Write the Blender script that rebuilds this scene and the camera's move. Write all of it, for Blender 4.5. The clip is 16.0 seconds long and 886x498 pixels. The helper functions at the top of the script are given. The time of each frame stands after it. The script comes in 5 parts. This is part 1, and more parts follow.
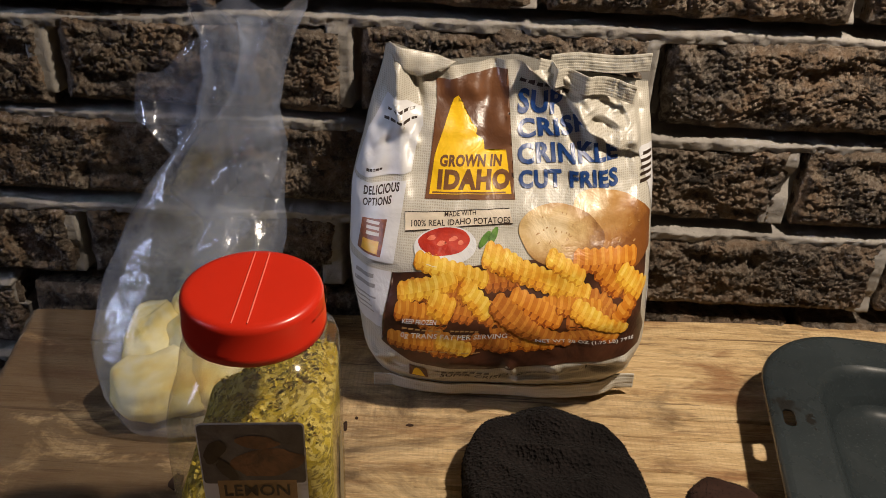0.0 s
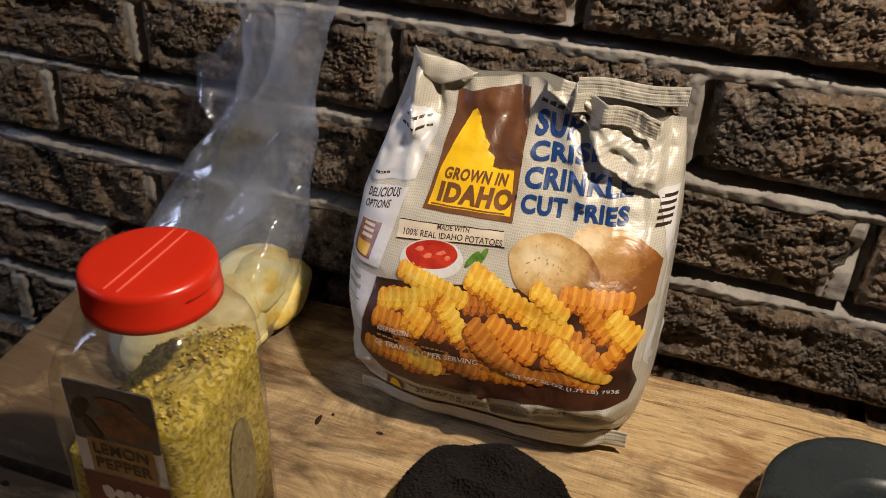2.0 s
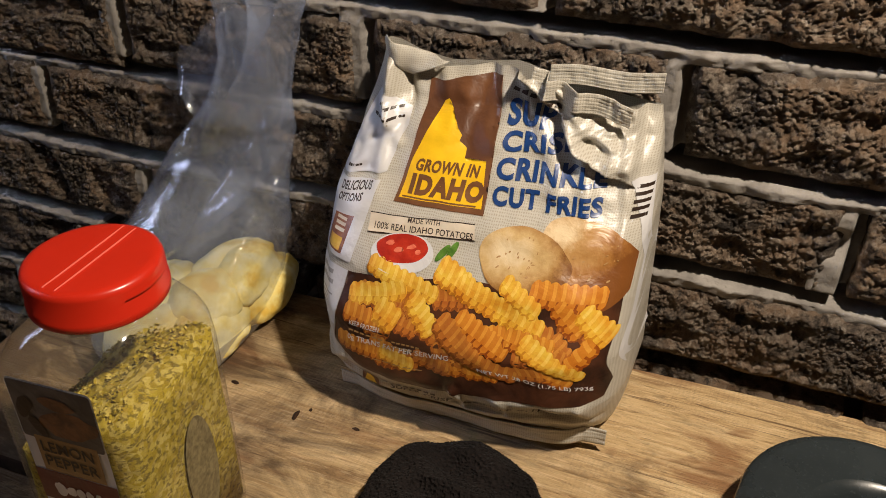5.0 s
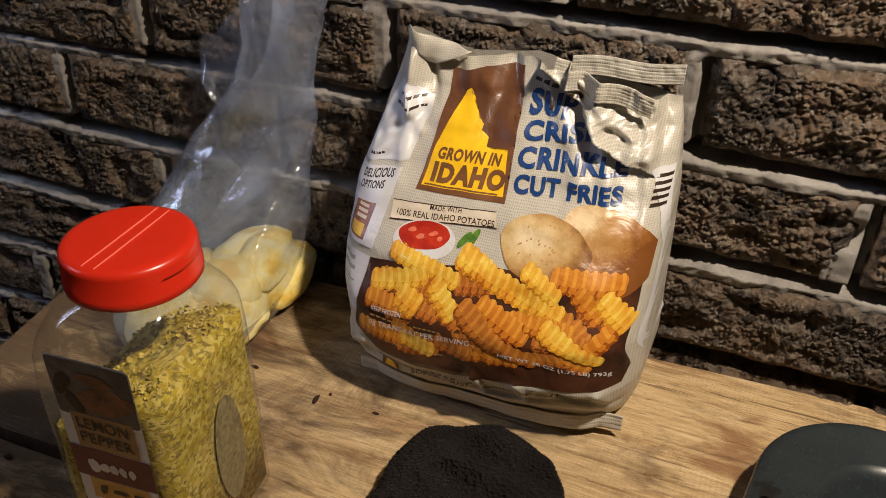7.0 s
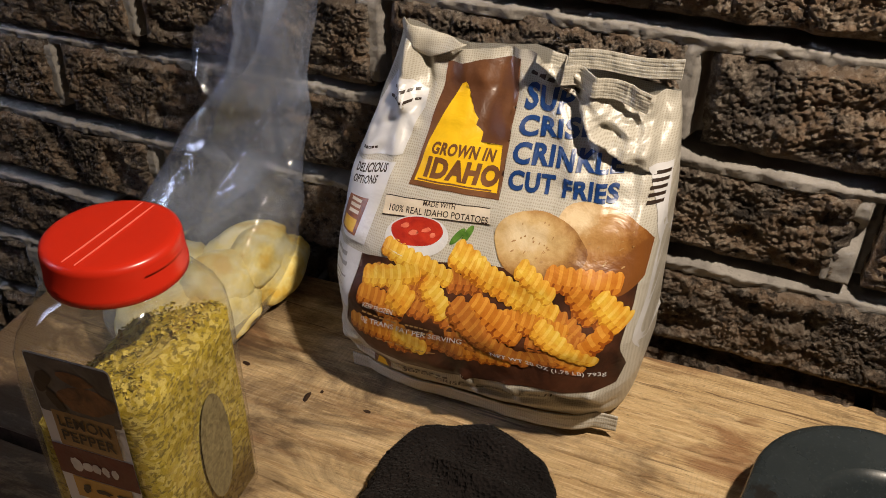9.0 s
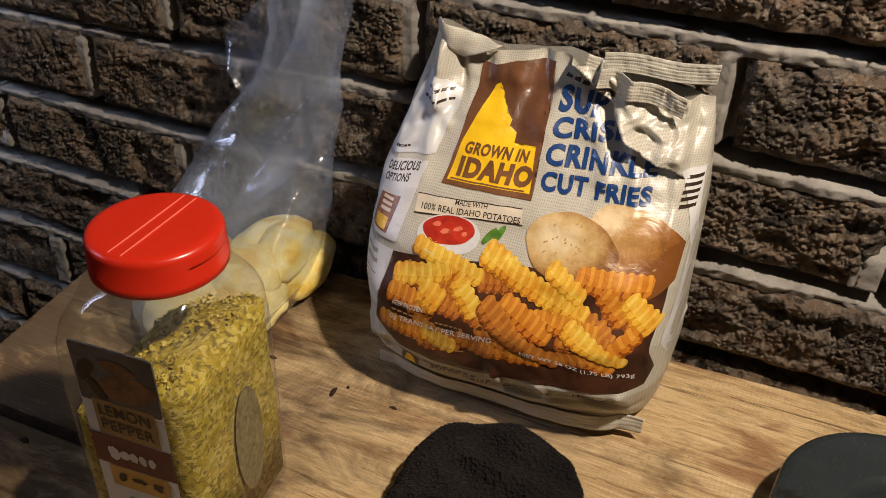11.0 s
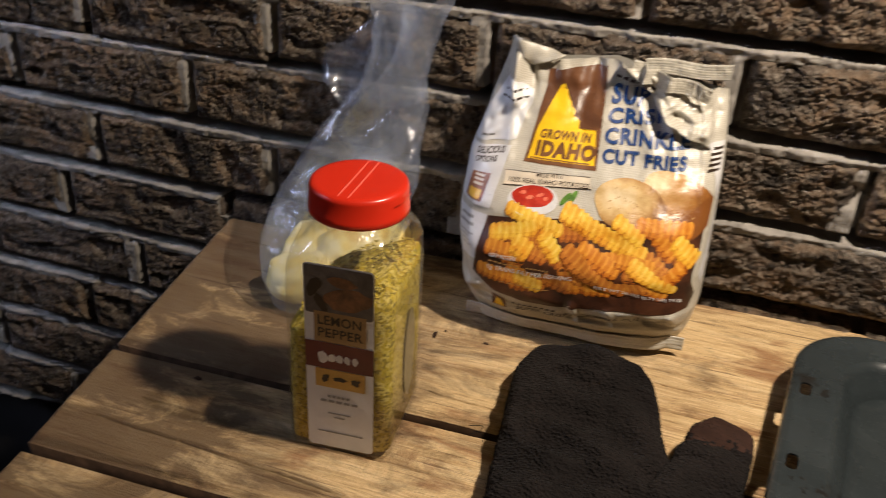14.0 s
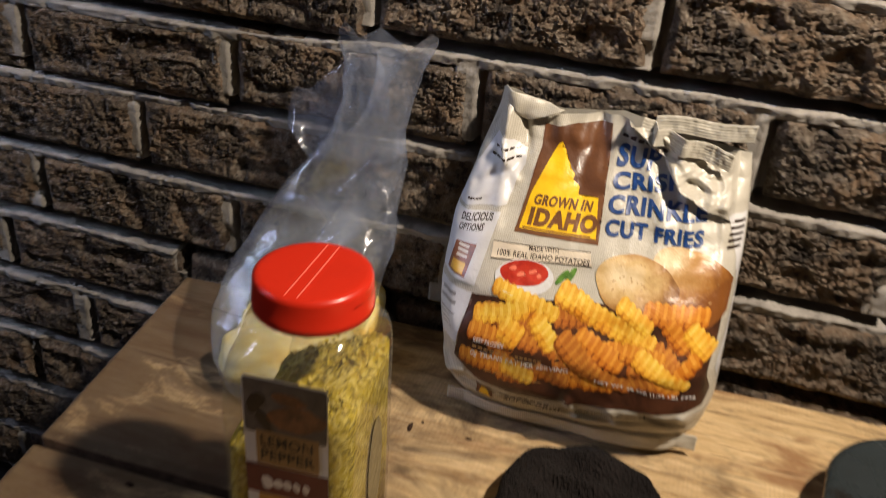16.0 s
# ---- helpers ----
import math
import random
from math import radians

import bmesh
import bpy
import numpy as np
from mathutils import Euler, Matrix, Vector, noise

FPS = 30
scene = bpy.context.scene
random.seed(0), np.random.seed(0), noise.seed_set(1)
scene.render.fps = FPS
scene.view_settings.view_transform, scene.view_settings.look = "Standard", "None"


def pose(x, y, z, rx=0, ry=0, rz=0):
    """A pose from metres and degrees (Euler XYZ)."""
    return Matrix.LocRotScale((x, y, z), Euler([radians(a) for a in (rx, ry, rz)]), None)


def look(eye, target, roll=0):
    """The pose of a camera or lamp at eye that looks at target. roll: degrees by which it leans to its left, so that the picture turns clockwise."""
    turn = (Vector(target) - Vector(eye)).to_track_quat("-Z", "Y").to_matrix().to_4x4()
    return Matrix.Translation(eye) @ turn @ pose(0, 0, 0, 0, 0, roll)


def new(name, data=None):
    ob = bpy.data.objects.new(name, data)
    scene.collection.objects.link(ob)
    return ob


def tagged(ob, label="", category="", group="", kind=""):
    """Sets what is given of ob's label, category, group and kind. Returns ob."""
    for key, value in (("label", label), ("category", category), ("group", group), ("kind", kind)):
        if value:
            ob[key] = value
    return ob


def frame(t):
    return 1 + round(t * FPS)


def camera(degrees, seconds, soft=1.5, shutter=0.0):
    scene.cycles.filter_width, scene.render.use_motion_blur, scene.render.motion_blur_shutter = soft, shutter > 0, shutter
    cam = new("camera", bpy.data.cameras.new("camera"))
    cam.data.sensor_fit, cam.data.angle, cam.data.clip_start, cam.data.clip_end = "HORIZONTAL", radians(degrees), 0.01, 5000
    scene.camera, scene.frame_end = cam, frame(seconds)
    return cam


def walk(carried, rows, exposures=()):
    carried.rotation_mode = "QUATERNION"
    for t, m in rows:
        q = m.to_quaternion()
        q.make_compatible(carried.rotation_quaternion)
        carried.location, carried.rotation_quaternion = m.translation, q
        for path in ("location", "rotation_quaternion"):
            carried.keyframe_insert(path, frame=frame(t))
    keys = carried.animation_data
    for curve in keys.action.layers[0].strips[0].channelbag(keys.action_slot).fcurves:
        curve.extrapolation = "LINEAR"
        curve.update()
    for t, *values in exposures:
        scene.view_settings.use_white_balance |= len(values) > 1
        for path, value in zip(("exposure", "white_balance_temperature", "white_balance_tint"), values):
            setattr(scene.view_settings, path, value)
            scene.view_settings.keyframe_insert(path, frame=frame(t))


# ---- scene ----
cam = camera(55.0, 16.0, soft=0.8, shutter=0.8)
PATH = [
    (0, (0.068, -0.58, 1.173), (0.046, 1.109, 0.103), 2.6),
    (0.5, (0.071, -0.58, 1.174), (0.052, 1.111, 0.107), 2.6),
    (1, (0.093, -0.584, 1.177), (0.041, 1.11, 0.115), 2.4),
    (1.5, (0.153, -0.564, 1.181), (-0.168, 1.108, 0.13), 2.4),
    (2, (0.221, -0.534, 1.172), (-0.335, 1.061, 0.102), 2.4),
    (2.5, (0.246, -0.517, 1.174), (-0.408, 1.033, 0.093), 0.7),
    (3, (0.254, -0.501, 1.175), (-0.404, 1.043, 0.088), 0.5),
    (3.5, (0.26, -0.498, 1.168), (-0.386, 1.041, 0.065), 0.2),
    (6, (0.261, -0.514, 1.171), (-0.391, 1.029, 0.078), -0.0),
    (6.5, (0.253, -0.518, 1.169), (-0.391, 1.024, 0.071), 0.5),
    (7, (0.251, -0.522, 1.169), (-0.391, 1.019, 0.068), 0.7),
    (7.5, (0.253, -0.522, 1.168), (-0.388, 1.019, 0.065), 0.8),
    (8, (0.254, -0.518, 1.168), (-0.393, 1.018, 0.062), 0.8),
    (8.5, (0.255, -0.511, 1.166), (-0.391, 1.022, 0.056), 0.8),
    (9, (0.254, -0.511, 1.166), (-0.393, 1.018, 0.051), 0.9),
    (9.5, (0.25, -0.511, 1.17), (-0.404, 1.016, 0.056), 1.0),
    (10, (0.244, -0.514, 1.167), (-0.413, 1.011, 0.052), 1.3),
    (12.5, (0.238, -0.541, 1.171), (-0.41, 0.987, 0.056), 2.7),
    (13, (0.231, -0.572, 1.177), (-0.416, 0.959, 0.066), 2.3),
    (13.5, (0.182, -0.666, 1.186), (-0.424, 0.911, 0.114), 2.6),
    (14, (0.173, -0.722, 1.189), (-0.318, 0.93, 0.175), 3.4),
    (14.5, (0.172, -0.73, 1.192), (-0.247, 0.961, 0.211), 4.2),
    (15, (0.162, -0.726, 1.187), (-0.27, 0.976, 0.229), 4.3),
    (15.5, (0.159, -0.69, 1.185), (-0.296, 1.0, 0.218), 4.0),
    (16, (0.151, -0.615, 1.186), (-0.335, 1.053, 0.194), 4.3),
]
walk(cam, [(t, look(eye, target, roll)) for t, eye, target, roll in PATH], [(0.0, 0.0), (12.5, 0.0), (13.2, 0.0), (14.2, 0.35), (15.2, 0.35), (16.0, 0.25)])

# ---- light: one warm lamp overhead to the right, an added cool fill ----
scene.view_settings.exposure = 0.0
TOP = 0.75          # height of the table
LAMP = (0.50, -0.275, 1.60)

world = bpy.data.worlds.new("evening")
world.use_nodes = True
scene.world = world
bg = world.node_tree.nodes["Background"]
bg.inputs[0].default_value = (0.18, 0.30, 0.75, 1)
bg.inputs[1].default_value = 0.05

lamp_data = bpy.data.lights.new("lamp", "POINT")
lamp_data.energy, lamp_data.color, lamp_data.shadow_soft_size = 40.5, (1.0, 0.845, 0.68), 0.022
lamp = new("ceiling_lamp_light", lamp_data)
lamp.matrix_world = pose(*LAMP)

# unseen source: narrow cool light added to brighten the brick wall's left part
fill_data = bpy.data.lights.new("cool_fill_light", "AREA")
fill_data.energy, fill_data.color, fill_data.shape = 1.75, (0.62, 0.71, 1.0), "RECTANGLE"
fill_data.size, fill_data.size_y, fill_data.spread = 0.7, 0.8, radians(36)
fill_lamp = new("cool_fill_light", fill_data)
fill_lamp.matrix_world = look((-1.97, -0.78, 1.88), (-0.78, 0.0, 1.08))


# ---- materials ----
class Nodes:
    """A node material with a Principled surface and short calls to add nodes."""

    def __init__(self, name, rough=0.5, metal=0.0, spec=0.5):
        self.m = bpy.data.materials.new(name)
        self.m.use_nodes = True
        self.t = self.m.node_tree
        self.b = self.t.nodes["Principled BSDF"]
        self.b.inputs["Roughness"].default_value = rough
        self.b.inputs["Metallic"].default_value = metal
        self.b.inputs["Specular IOR Level"].default_value = spec
        self.co = self.t.nodes.new("ShaderNodeTexCoord").outputs["Object"]

    def link(self, a, b):
        self.t.links.new(a, b)

    def shift(self, amount=7.0):
        """Moves the pattern by each object's own random number."""
        info = self.t.nodes.new("ShaderNodeObjectInfo")
        mul = self.t.nodes.new("ShaderNodeMath")
        mul.operation = "MULTIPLY"
        self.link(info.outputs["Random"], mul.inputs[0])
        mul.inputs[1].default_value = amount
        add = self.t.nodes.new("ShaderNodeVectorMath")
        self.link(self.co, add.inputs[0])
        self.link(mul.outputs[0], add.inputs[1])
        self.co = add.outputs[0]
        return info.outputs["Random"]

    def map(self, scale, rot=(0, 0, 0)):
        n = self.t.nodes.new("ShaderNodeMapping")
        n.inputs["Scale"].default_value = scale
        n.inputs["Rotation"].default_value = rot
        self.link(self.co, n.inputs[0])
        return n.outputs[0]

    def noise(self, scale, detail=6, rough=0.6, co=None, warp=0.0):
        n = self.t.nodes.new("ShaderNodeTexNoise")
        n.inputs["Scale"].default_value = scale
        n.inputs["Detail"].default_value = detail
        n.inputs["Roughness"].default_value = rough
        n.inputs["Distortion"].default_value = warp
        self.link(co or self.co, n.inputs["Vector"])
        return n.outputs["Fac"]

    def voronoi(self, scale, co=None, feature="F1", out="Distance"):
        n = self.t.nodes.new("ShaderNodeTexVoronoi")
        n.feature = feature
        n.inputs["Scale"].default_value = scale
        self.link(co or self.co, n.inputs["Vector"])
        return n.outputs[out]

    def wave(self, scale, co=None, warp=0.0, axis="X", detail=2.0):
        n = self.t.nodes.new("ShaderNodeTexWave")
        n.bands_direction = axis
        n.inputs["Scale"].default_value = scale
        n.inputs["Distortion"].default_value = warp
        n.inputs["Detail"].default_value = detail
        n.inputs["Detail Scale"].default_value = 1.5
        self.link(co or self.co, n.inputs["Vector"])
        return n.outputs["Fac"]

    def ramp(self, fac, stops):
        n = self.t.nodes.new("ShaderNodeValToRGB")
        while len(n.color_ramp.elements) < len(stops):
            n.color_ramp.elements.new(0.5)
        for e, (p, c) in zip(n.color_ramp.elements, stops):
            e.position = p
            e.color = (*c, 1) if isinstance(c, tuple) else (c, c, c, 1)
        self.link(fac, n.inputs[0])
        return n.outputs[0]

    def mix(self, fac, a, b, kind="MIX"):
        n = self.t.nodes.new("ShaderNodeMixRGB")
        n.blend_type = kind
        for i, v in enumerate((fac, a, b)):
            if isinstance(v, (int, float)):
                n.inputs[i].default_value = v if i == 0 else (v, v, v, 1)
            elif isinstance(v, tuple):
                n.inputs[i].default_value = (*v, 1)
            else:
                self.link(v, n.inputs[i])
        return n.outputs[0]

    def math(self, op, a, b=0.0):
        n = self.t.nodes.new("ShaderNodeMath")
        n.operation = op
        for i, v in enumerate((a, b)):
            if isinstance(v, (int, float)):
                n.inputs[i].default_value = v
            else:
                self.link(v, n.inputs[i])
        return n.outputs[0]

    def colour(self, c):
        if isinstance(c, tuple):
            self.b.inputs["Base Color"].default_value = (*c, 1)
        else:
            self.link(c, self.b.inputs["Base Color"])
        return self

    def roughness(self, r):
        self.link(r, self.b.inputs["Roughness"])
        return self

    def bump(self, height, strength=0.3, distance=0.001):
        n = self.t.nodes.new("ShaderNodeBump")
        n.inputs["Strength"].default_value = strength
        n.inputs["Distance"].default_value = distance
        self.link(height, n.inputs["Height"])
        prev = self.b.inputs["Normal"]
        if prev.is_linked:
            self.link(prev.links[0].from_socket, n.inputs["Normal"])
        self.link(n.outputs[0], self.b.inputs["Normal"])
        return self


def brick_material():
    n = Nodes("rough_dark_brick", 0.85, spec=0.25)
    ran = n.shift(9.0)
    big = n.noise(22, 3, 0.5, warp=0.6)
    fine = n.noise(160, 9, 0.72)
    c = n.ramp(big, [(0.30, (0.098, 0.076, 0.059)), (0.46, (0.195, 0.148, 0.107)), (0.60, (0.290, 0.192, 0.118)), (0.76, (0.34, 0.275, 0.21))])
    c = n.mix(n.ramp(ran, [(0.0, 0.0), (1.0, 0.45)]), c, (0.15, 0.125, 0.11))
    c = n.mix(n.ramp(fine, [(0.48, 0.0), (0.68, 0.75)]), c, (0.50, 0.44, 0.365))
    c = n.mix(n.ramp(n.noise(90, 6, 0.7), [(0.50, 0.0), (0.62, 0.9)]), c, (0.035, 0.029, 0.025))
    n.colour(c)
    n.bump(n.noise(480, 6, 0.82), 1.0, 0.0055)
    n.bump(n.noise(130, 8, 0.75, warp=0.5), 1.0, 0.0042)
    return n.m


def mortar_material():
    n = Nodes("grey_mortar", 0.95, spec=0.2)
    c = n.ramp(n.noise(60, 6, 0.65), [(0.3, (0.19, 0.175, 0.16)), (0.7, (0.35, 0.33, 0.30))])
    c = n.mix(n.ramp(n.noise(240, 4, 0.7), [(0.55, 0.0), (0.7, 0.6)]), c, (0.17, 0.155, 0.14))
    n.colour(c)
    n.bump(n.noise(500, 6, 0.7), 0.6, 0.0012)
    return n.m


def wood_material():
    n = Nodes("reclaimed_pine", 0.62, spec=0.35)
    ran = n.shift(5.0)
    grain = n.noise(5.0, 9, 0.68, co=n.map((1.3, 12.0, 12.0)), warp=0.8)
    patch = n.noise(7.0, 5, 0.6, co=n.map((1.0, 1.6, 1.0)), warp=0.4)
    fine = n.noise(26.0, 7, 0.72, co=n.map((1.0, 22.0, 22.0)))
    c = n.ramp(grain, [(0.30, (0.38, 0.235, 0.115)), (0.42, (0.58, 0.395, 0.195)), (0.53, (0.70, 0.505, 0.265)), (0.70, (0.78, 0.595, 0.345))])
    c = n.mix(n.ramp(patch, [(0.38, 0.32), (0.56, 0.0)]), c, (0.30, 0.175, 0.08))
    c = n.mix(n.ramp(fine, [(0.565, 0.0), (0.67, 0.62)]), c, (0.17, 0.092, 0.044))
    pale = n.noise(40.0, 6, 0.7, co=n.map((1.0, 14.0, 14.0)), warp=0.5)
    c = n.mix(n.ramp(pale, [(0.50, 0.0), (0.64, 0.7)]), c, (0.84, 0.645, 0.385))
    split = n.noise(7.0, 5, 0.62, co=n.map((1.0, 34.0, 34.0)), warp=0.3)
    c = n.mix(n.ramp(split, [(0.63, 0.0), (0.67, 0.75)]), c, (0.14, 0.075, 0.035))
    saw = n.wave(95.0, co=n.map((1.0, 0.10, 1.0)), warp=4.0, axis="X", detail=4.0)
    c = n.mix(n.ramp(n.math("MULTIPLY", saw, n.noise(11, 4)), [(0.36, 0.0), (0.62, 0.16)]), c, (0.24, 0.145, 0.075))
    stain = n.noise(11.0, 5, 0.6, co=n.map((1.0, 2.6, 1.0)), warp=0.7)
    c = n.mix(n.ramp(stain, [(0.54, 0.0), (0.66, 0.7)]), c, (0.24, 0.095, 0.034))
    # dirt worked into the boards, thickened towards -x to stand in for shade there
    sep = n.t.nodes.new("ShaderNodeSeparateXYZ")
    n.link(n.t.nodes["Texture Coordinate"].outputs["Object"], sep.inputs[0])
    shade_end = n.ramp(n.math("MULTIPLY", n.math("SUBTRACT", 0.16, sep.outputs[0]), 2.2), [(0.0, 0.0), (1.0, 1.0)])
    dirt_shade = n.math("ADD", n.noise(13.0, 7, 0.68, co=n.map((1.0, 2.0, 1.0)), warp=0.6), n.math("MULTIPLY", shade_end, 0.33))
    c = n.mix(n.ramp(dirt_shade, [(0.53, 0.0), (0.72, 0.84)]), c, (0.085, 0.048, 0.024))
    pore = n.noise(120.0, 5, 0.75, co=n.map((1.0, 7.0, 7.0)))
    c = n.mix(n.ramp(pore, [(0.56, 0.0), (0.67, 0.5)]), c, (0.14, 0.08, 0.04))
    knots = n.voronoi(6.5, co=n.map((1.0, 1.7, 1.0)))
    c = n.mix(n.ramp(knots, [(0.03, 0.9), (0.08, 0.0)]), c, (0.06, 0.03, 0.015))
    n.colour(c)
    n.roughness(n.ramp(grain, [(0.2, 0.78), (0.8, 0.56)]))
    n.bump(pore, 0.5, 0.0010)
    n.bump(fine, 0.9, 0.0024)
    n.bump(pale, 0.4, 0.0010)
    n.bump(n.math("SUBTRACT", 1.0, split), 0.5, 0.0012)
    n.bump(saw, 0.06, 0.0006)
    n.bump(grain, 0.4, 0.002)
    return n.m


def plain(name, colour, rough=0.5, spec=0.5, vary=0.12, scale=60.0, bump=0.15, metal=0.0):
    n = Nodes(name, rough, metal, spec)
    dark = tuple(v * (1 - vary) for v in colour)
    light = tuple(min(1.0, v * (1 + vary)) for v in colour)
    f = n.noise(scale, 5, 0.6)
    n.colour(n.ramp(f, [(0.3, dark), (0.7, light)]))
    if bump:
        n.bump(n.noise(scale * 4, 4, 0.6), bump, 0.0006)
    return n.m


def film_material(name, tint, milk, rough, gloss_min=0.05, crease=0.0, haze=(0.8, 0.8, 0.8)):
    """Thin clear plastic: see-through, a little milky, with a glossy skin."""
    n = Nodes(name)
    t = n.t
    t.nodes.remove(n.b)
    clear = t.nodes.new("ShaderNodeBsdfTransparent")
    clear.inputs[0].default_value = (*tint, 1)
    cloud = t.nodes.new("ShaderNodeBsdfDiffuse")
    cloud.inputs[0].default_value = (*haze, 1)
    glow = t.nodes.new("ShaderNodeBsdfTranslucent")
    glow.inputs[0].default_value = (*haze, 1)
    both = t.nodes.new("ShaderNodeMixShader")
    both.inputs[0].default_value = 0.45
    n.link(cloud.outputs[0], both.inputs[1])
    n.link(glow.outputs[0], both.inputs[2])
    gloss = t.nodes.new("ShaderNodeBsdfGlossy")
    gloss.inputs["Roughness"].default_value = rough
    fres = t.nodes.new("ShaderNodeLayerWeight")
    fres.inputs["Blend"].default_value = 0.5
    skin = n.math("ADD", n.math("MULTIPLY", n.math("POWER", fres.outputs["Facing"], 4.0), 0.55), gloss_min)
    a, b = t.nodes.new("ShaderNodeMixShader"), t.nodes.new("ShaderNodeMixShader")
    f = n.ramp(n.noise(16, 5, 0.6, warp=0.8), [(0.38, milk * 0.35), (0.70, min(1.0, milk * 2.3))])
    n.link(f, a.inputs[0])
    n.link(clear.outputs[0], a.inputs[1])
    n.link(both.outputs[0], a.inputs[2])
    n.link(skin, b.inputs[0])
    n.link(a.outputs[0], b.inputs[1])
    n.link(gloss.outputs[0], b.inputs[2])
    if crease:
        bump = t.nodes.new("ShaderNodeBump")
        bump.inputs["Strength"].default_value = crease
        bump.inputs["Distance"].default_value = 0.005
        n.link(n.math("ADD", n.voronoi(19, co=n.map((1.0, 1.0, 0.5))), n.math("MULTIPLY", n.noise(90, 3, 0.6, warp=1.5), 0.5)), bump.inputs["Height"])
        for s in (gloss, cloud, fres):
            n.link(bump.outputs[0], s.inputs["Normal"])
    n.link(b.outputs[0], t.nodes["Material Output"].inputs[0])
    return n.m


def burlap_material():
    """Glossy film printed with a beige sackcloth weave."""
    n = Nodes("printed_sackcloth_film", 0.36, spec=0.5)
    wx = n.wave(215, axis="X", warp=3.2)
    wz = n.wave(235, axis="Z", warp=3.2)
    weave = n.math("MULTIPLY", wx, wz)
    c = n.ramp(weave, [(0.0, (0.50, 0.475, 0.41)), (0.30, (0.44, 0.415, 0.35)), (0.66, (0.345, 0.31, 0.245))])
    c = n.mix(n.ramp(n.noise(45, 5), [(0.4, 0.0), (0.7, 0.3)]), c, (0.57, 0.545, 0.485))
    n.colour(c)
    n.bump(n.noise(55, 4, 0.55, warp=0.6), 0.35, 0.003)
    n.bump(n.noise(170, 3, 0.5), 0.2, 0.001)
    return n.m


def ink(name, colour, vary=0.1, scale=80.0, second=None):
    n = Nodes(name, 0.33, spec=0.5)
    if second:
        n.colour(n.ramp(n.noise(scale, 5, 0.62, warp=0.4), [(0.34, second), (0.62, colour)]))
    else:
        n.colour(n.ramp(n.noise(scale, 4), [(0.3, tuple(v * (1 - vary) for v in colour)), (0.7, tuple(min(1, v * (1 + vary)) for v in colour))]))
    n.bump(n.noise(55, 4, 0.55, warp=0.6), 0.35, 0.003)
    return n.m


def seasoning_material():
    n = Nodes("lemon_pepper_flakes", 0.8, spec=0.2)
    cell = n.voronoi(320, out="Color")
    c = n.ramp(cell, [(0.0, (0.27, 0.195, 0.014)), (0.45, (0.40, 0.31, 0.030)), (0.72, (0.56, 0.46, 0.12)), (1.0, (0.20, 0.14, 0.012))])
    flake = n.voronoi(300, co=n.map((1.0, 1.0, 1.7)))
    c = n.mix(n.ramp(n.noise(290, 3, 0.6, co=n.map((1.0, 1.0, 1.6))), [(0.53, 0.0), (0.59, 0.85)]), c, (0.15, 0.115, 0.022))
    c = n.mix(n.ramp(n.noise(120, 3, 0.6, warp=1.0), [(0.60, 0.0), (0.70, 0.6)]), c, (0.42, 0.30, 0.05))
    n.colour(c)
    n.bump(flake, 0.22, 0.0010)
    return n.m


def enamel_material():
    n = Nodes("speckled_enamel", 0.22, spec=0.5)
    c = n.ramp(n.noise(18, 4), [(0.3, (0.017, 0.022, 0.0245)), (0.7, (0.027, 0.034, 0.037))])
    c = n.mix(n.ramp(n.noise(520, 3, 0.7), [(0.58, 0.0), (0.70, 0.30)]), c, (0.085, 0.10, 0.105))
    c = n.mix(n.ramp(n.math("MULTIPLY", n.noise(40, 6, 0.75), n.noise(12, 2)), [(0.335, 0.0), (0.37, 0.9)]), c, (0.012, 0.011, 0.010))
    n.colour(c)
    n.roughness(n.ramp(n.noise(30, 5), [(0.3, 0.16), (0.7, 0.36)]))
    n.bump(n.noise(240, 3), 0.08, 0.0005)
    return n.m


def terry_material():
    n = Nodes("black_terry_cloth", 0.95, spec=0.05)
    c = n.ramp(n.noise(14, 5, 0.6), [(0.35, (0.0065, 0.0054, 0.0053)), (0.65, (0.0190, 0.0150, 0.0142))])
    c = n.mix(n.ramp(n.voronoi(420), [(0.2, 0.0), (0.6, 0.6)]), c, (0.010, 0.009, 0.009))
    n.colour(c)
    n.b.inputs["Sheen Weight"].default_value = 0.02
    n.b.inputs["Sheen Roughness"].default_value = 0.5
    n.bump(n.voronoi(430), 0.9, 0.002)
    n.bump(n.noise(45, 5, warp=0.8), 0.8, 0.008)
    return n.m


# plank sides, a much darker brown than the tops
DARK_EDGE = plain("dark_plank_edge", (0.060, 0.034, 0.019), 0.9, 0.2, 0.5, 90.0, 0.4)
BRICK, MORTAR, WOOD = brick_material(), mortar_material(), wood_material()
PLASTER = plain("grey_plaster", (0.042, 0.040, 0.039), 0.9, 0.2, 0.1, 6.0, 0.1)
FLOORING = plain("dark_floor", (0.04, 0.032, 0.027), 0.6, 0.3, 0.2, 8.0, 0.1)
# bluish haze puts cool reflected light into the bag film's colour
BAG_FILM = film_material("clear_plastic_film", (0.95, 0.955, 0.965), 0.14, 0.13, 0.09, crease=0.30, haze=(0.60, 0.68, 0.86))
MILKY_FILM = film_material("milky_plastic_film", (0.9, 0.9, 0.88), 0.42, 0.2, 0.06, crease=0.3)
JAR_FILM = film_material("clear_jar_plastic", (0.97, 0.96, 0.93), 0.03, 0.06)
BURLAP = burlap_material()
SEASONING = seasoning_material()
ENAMEL, TERRY = enamel_material(), terry_material()
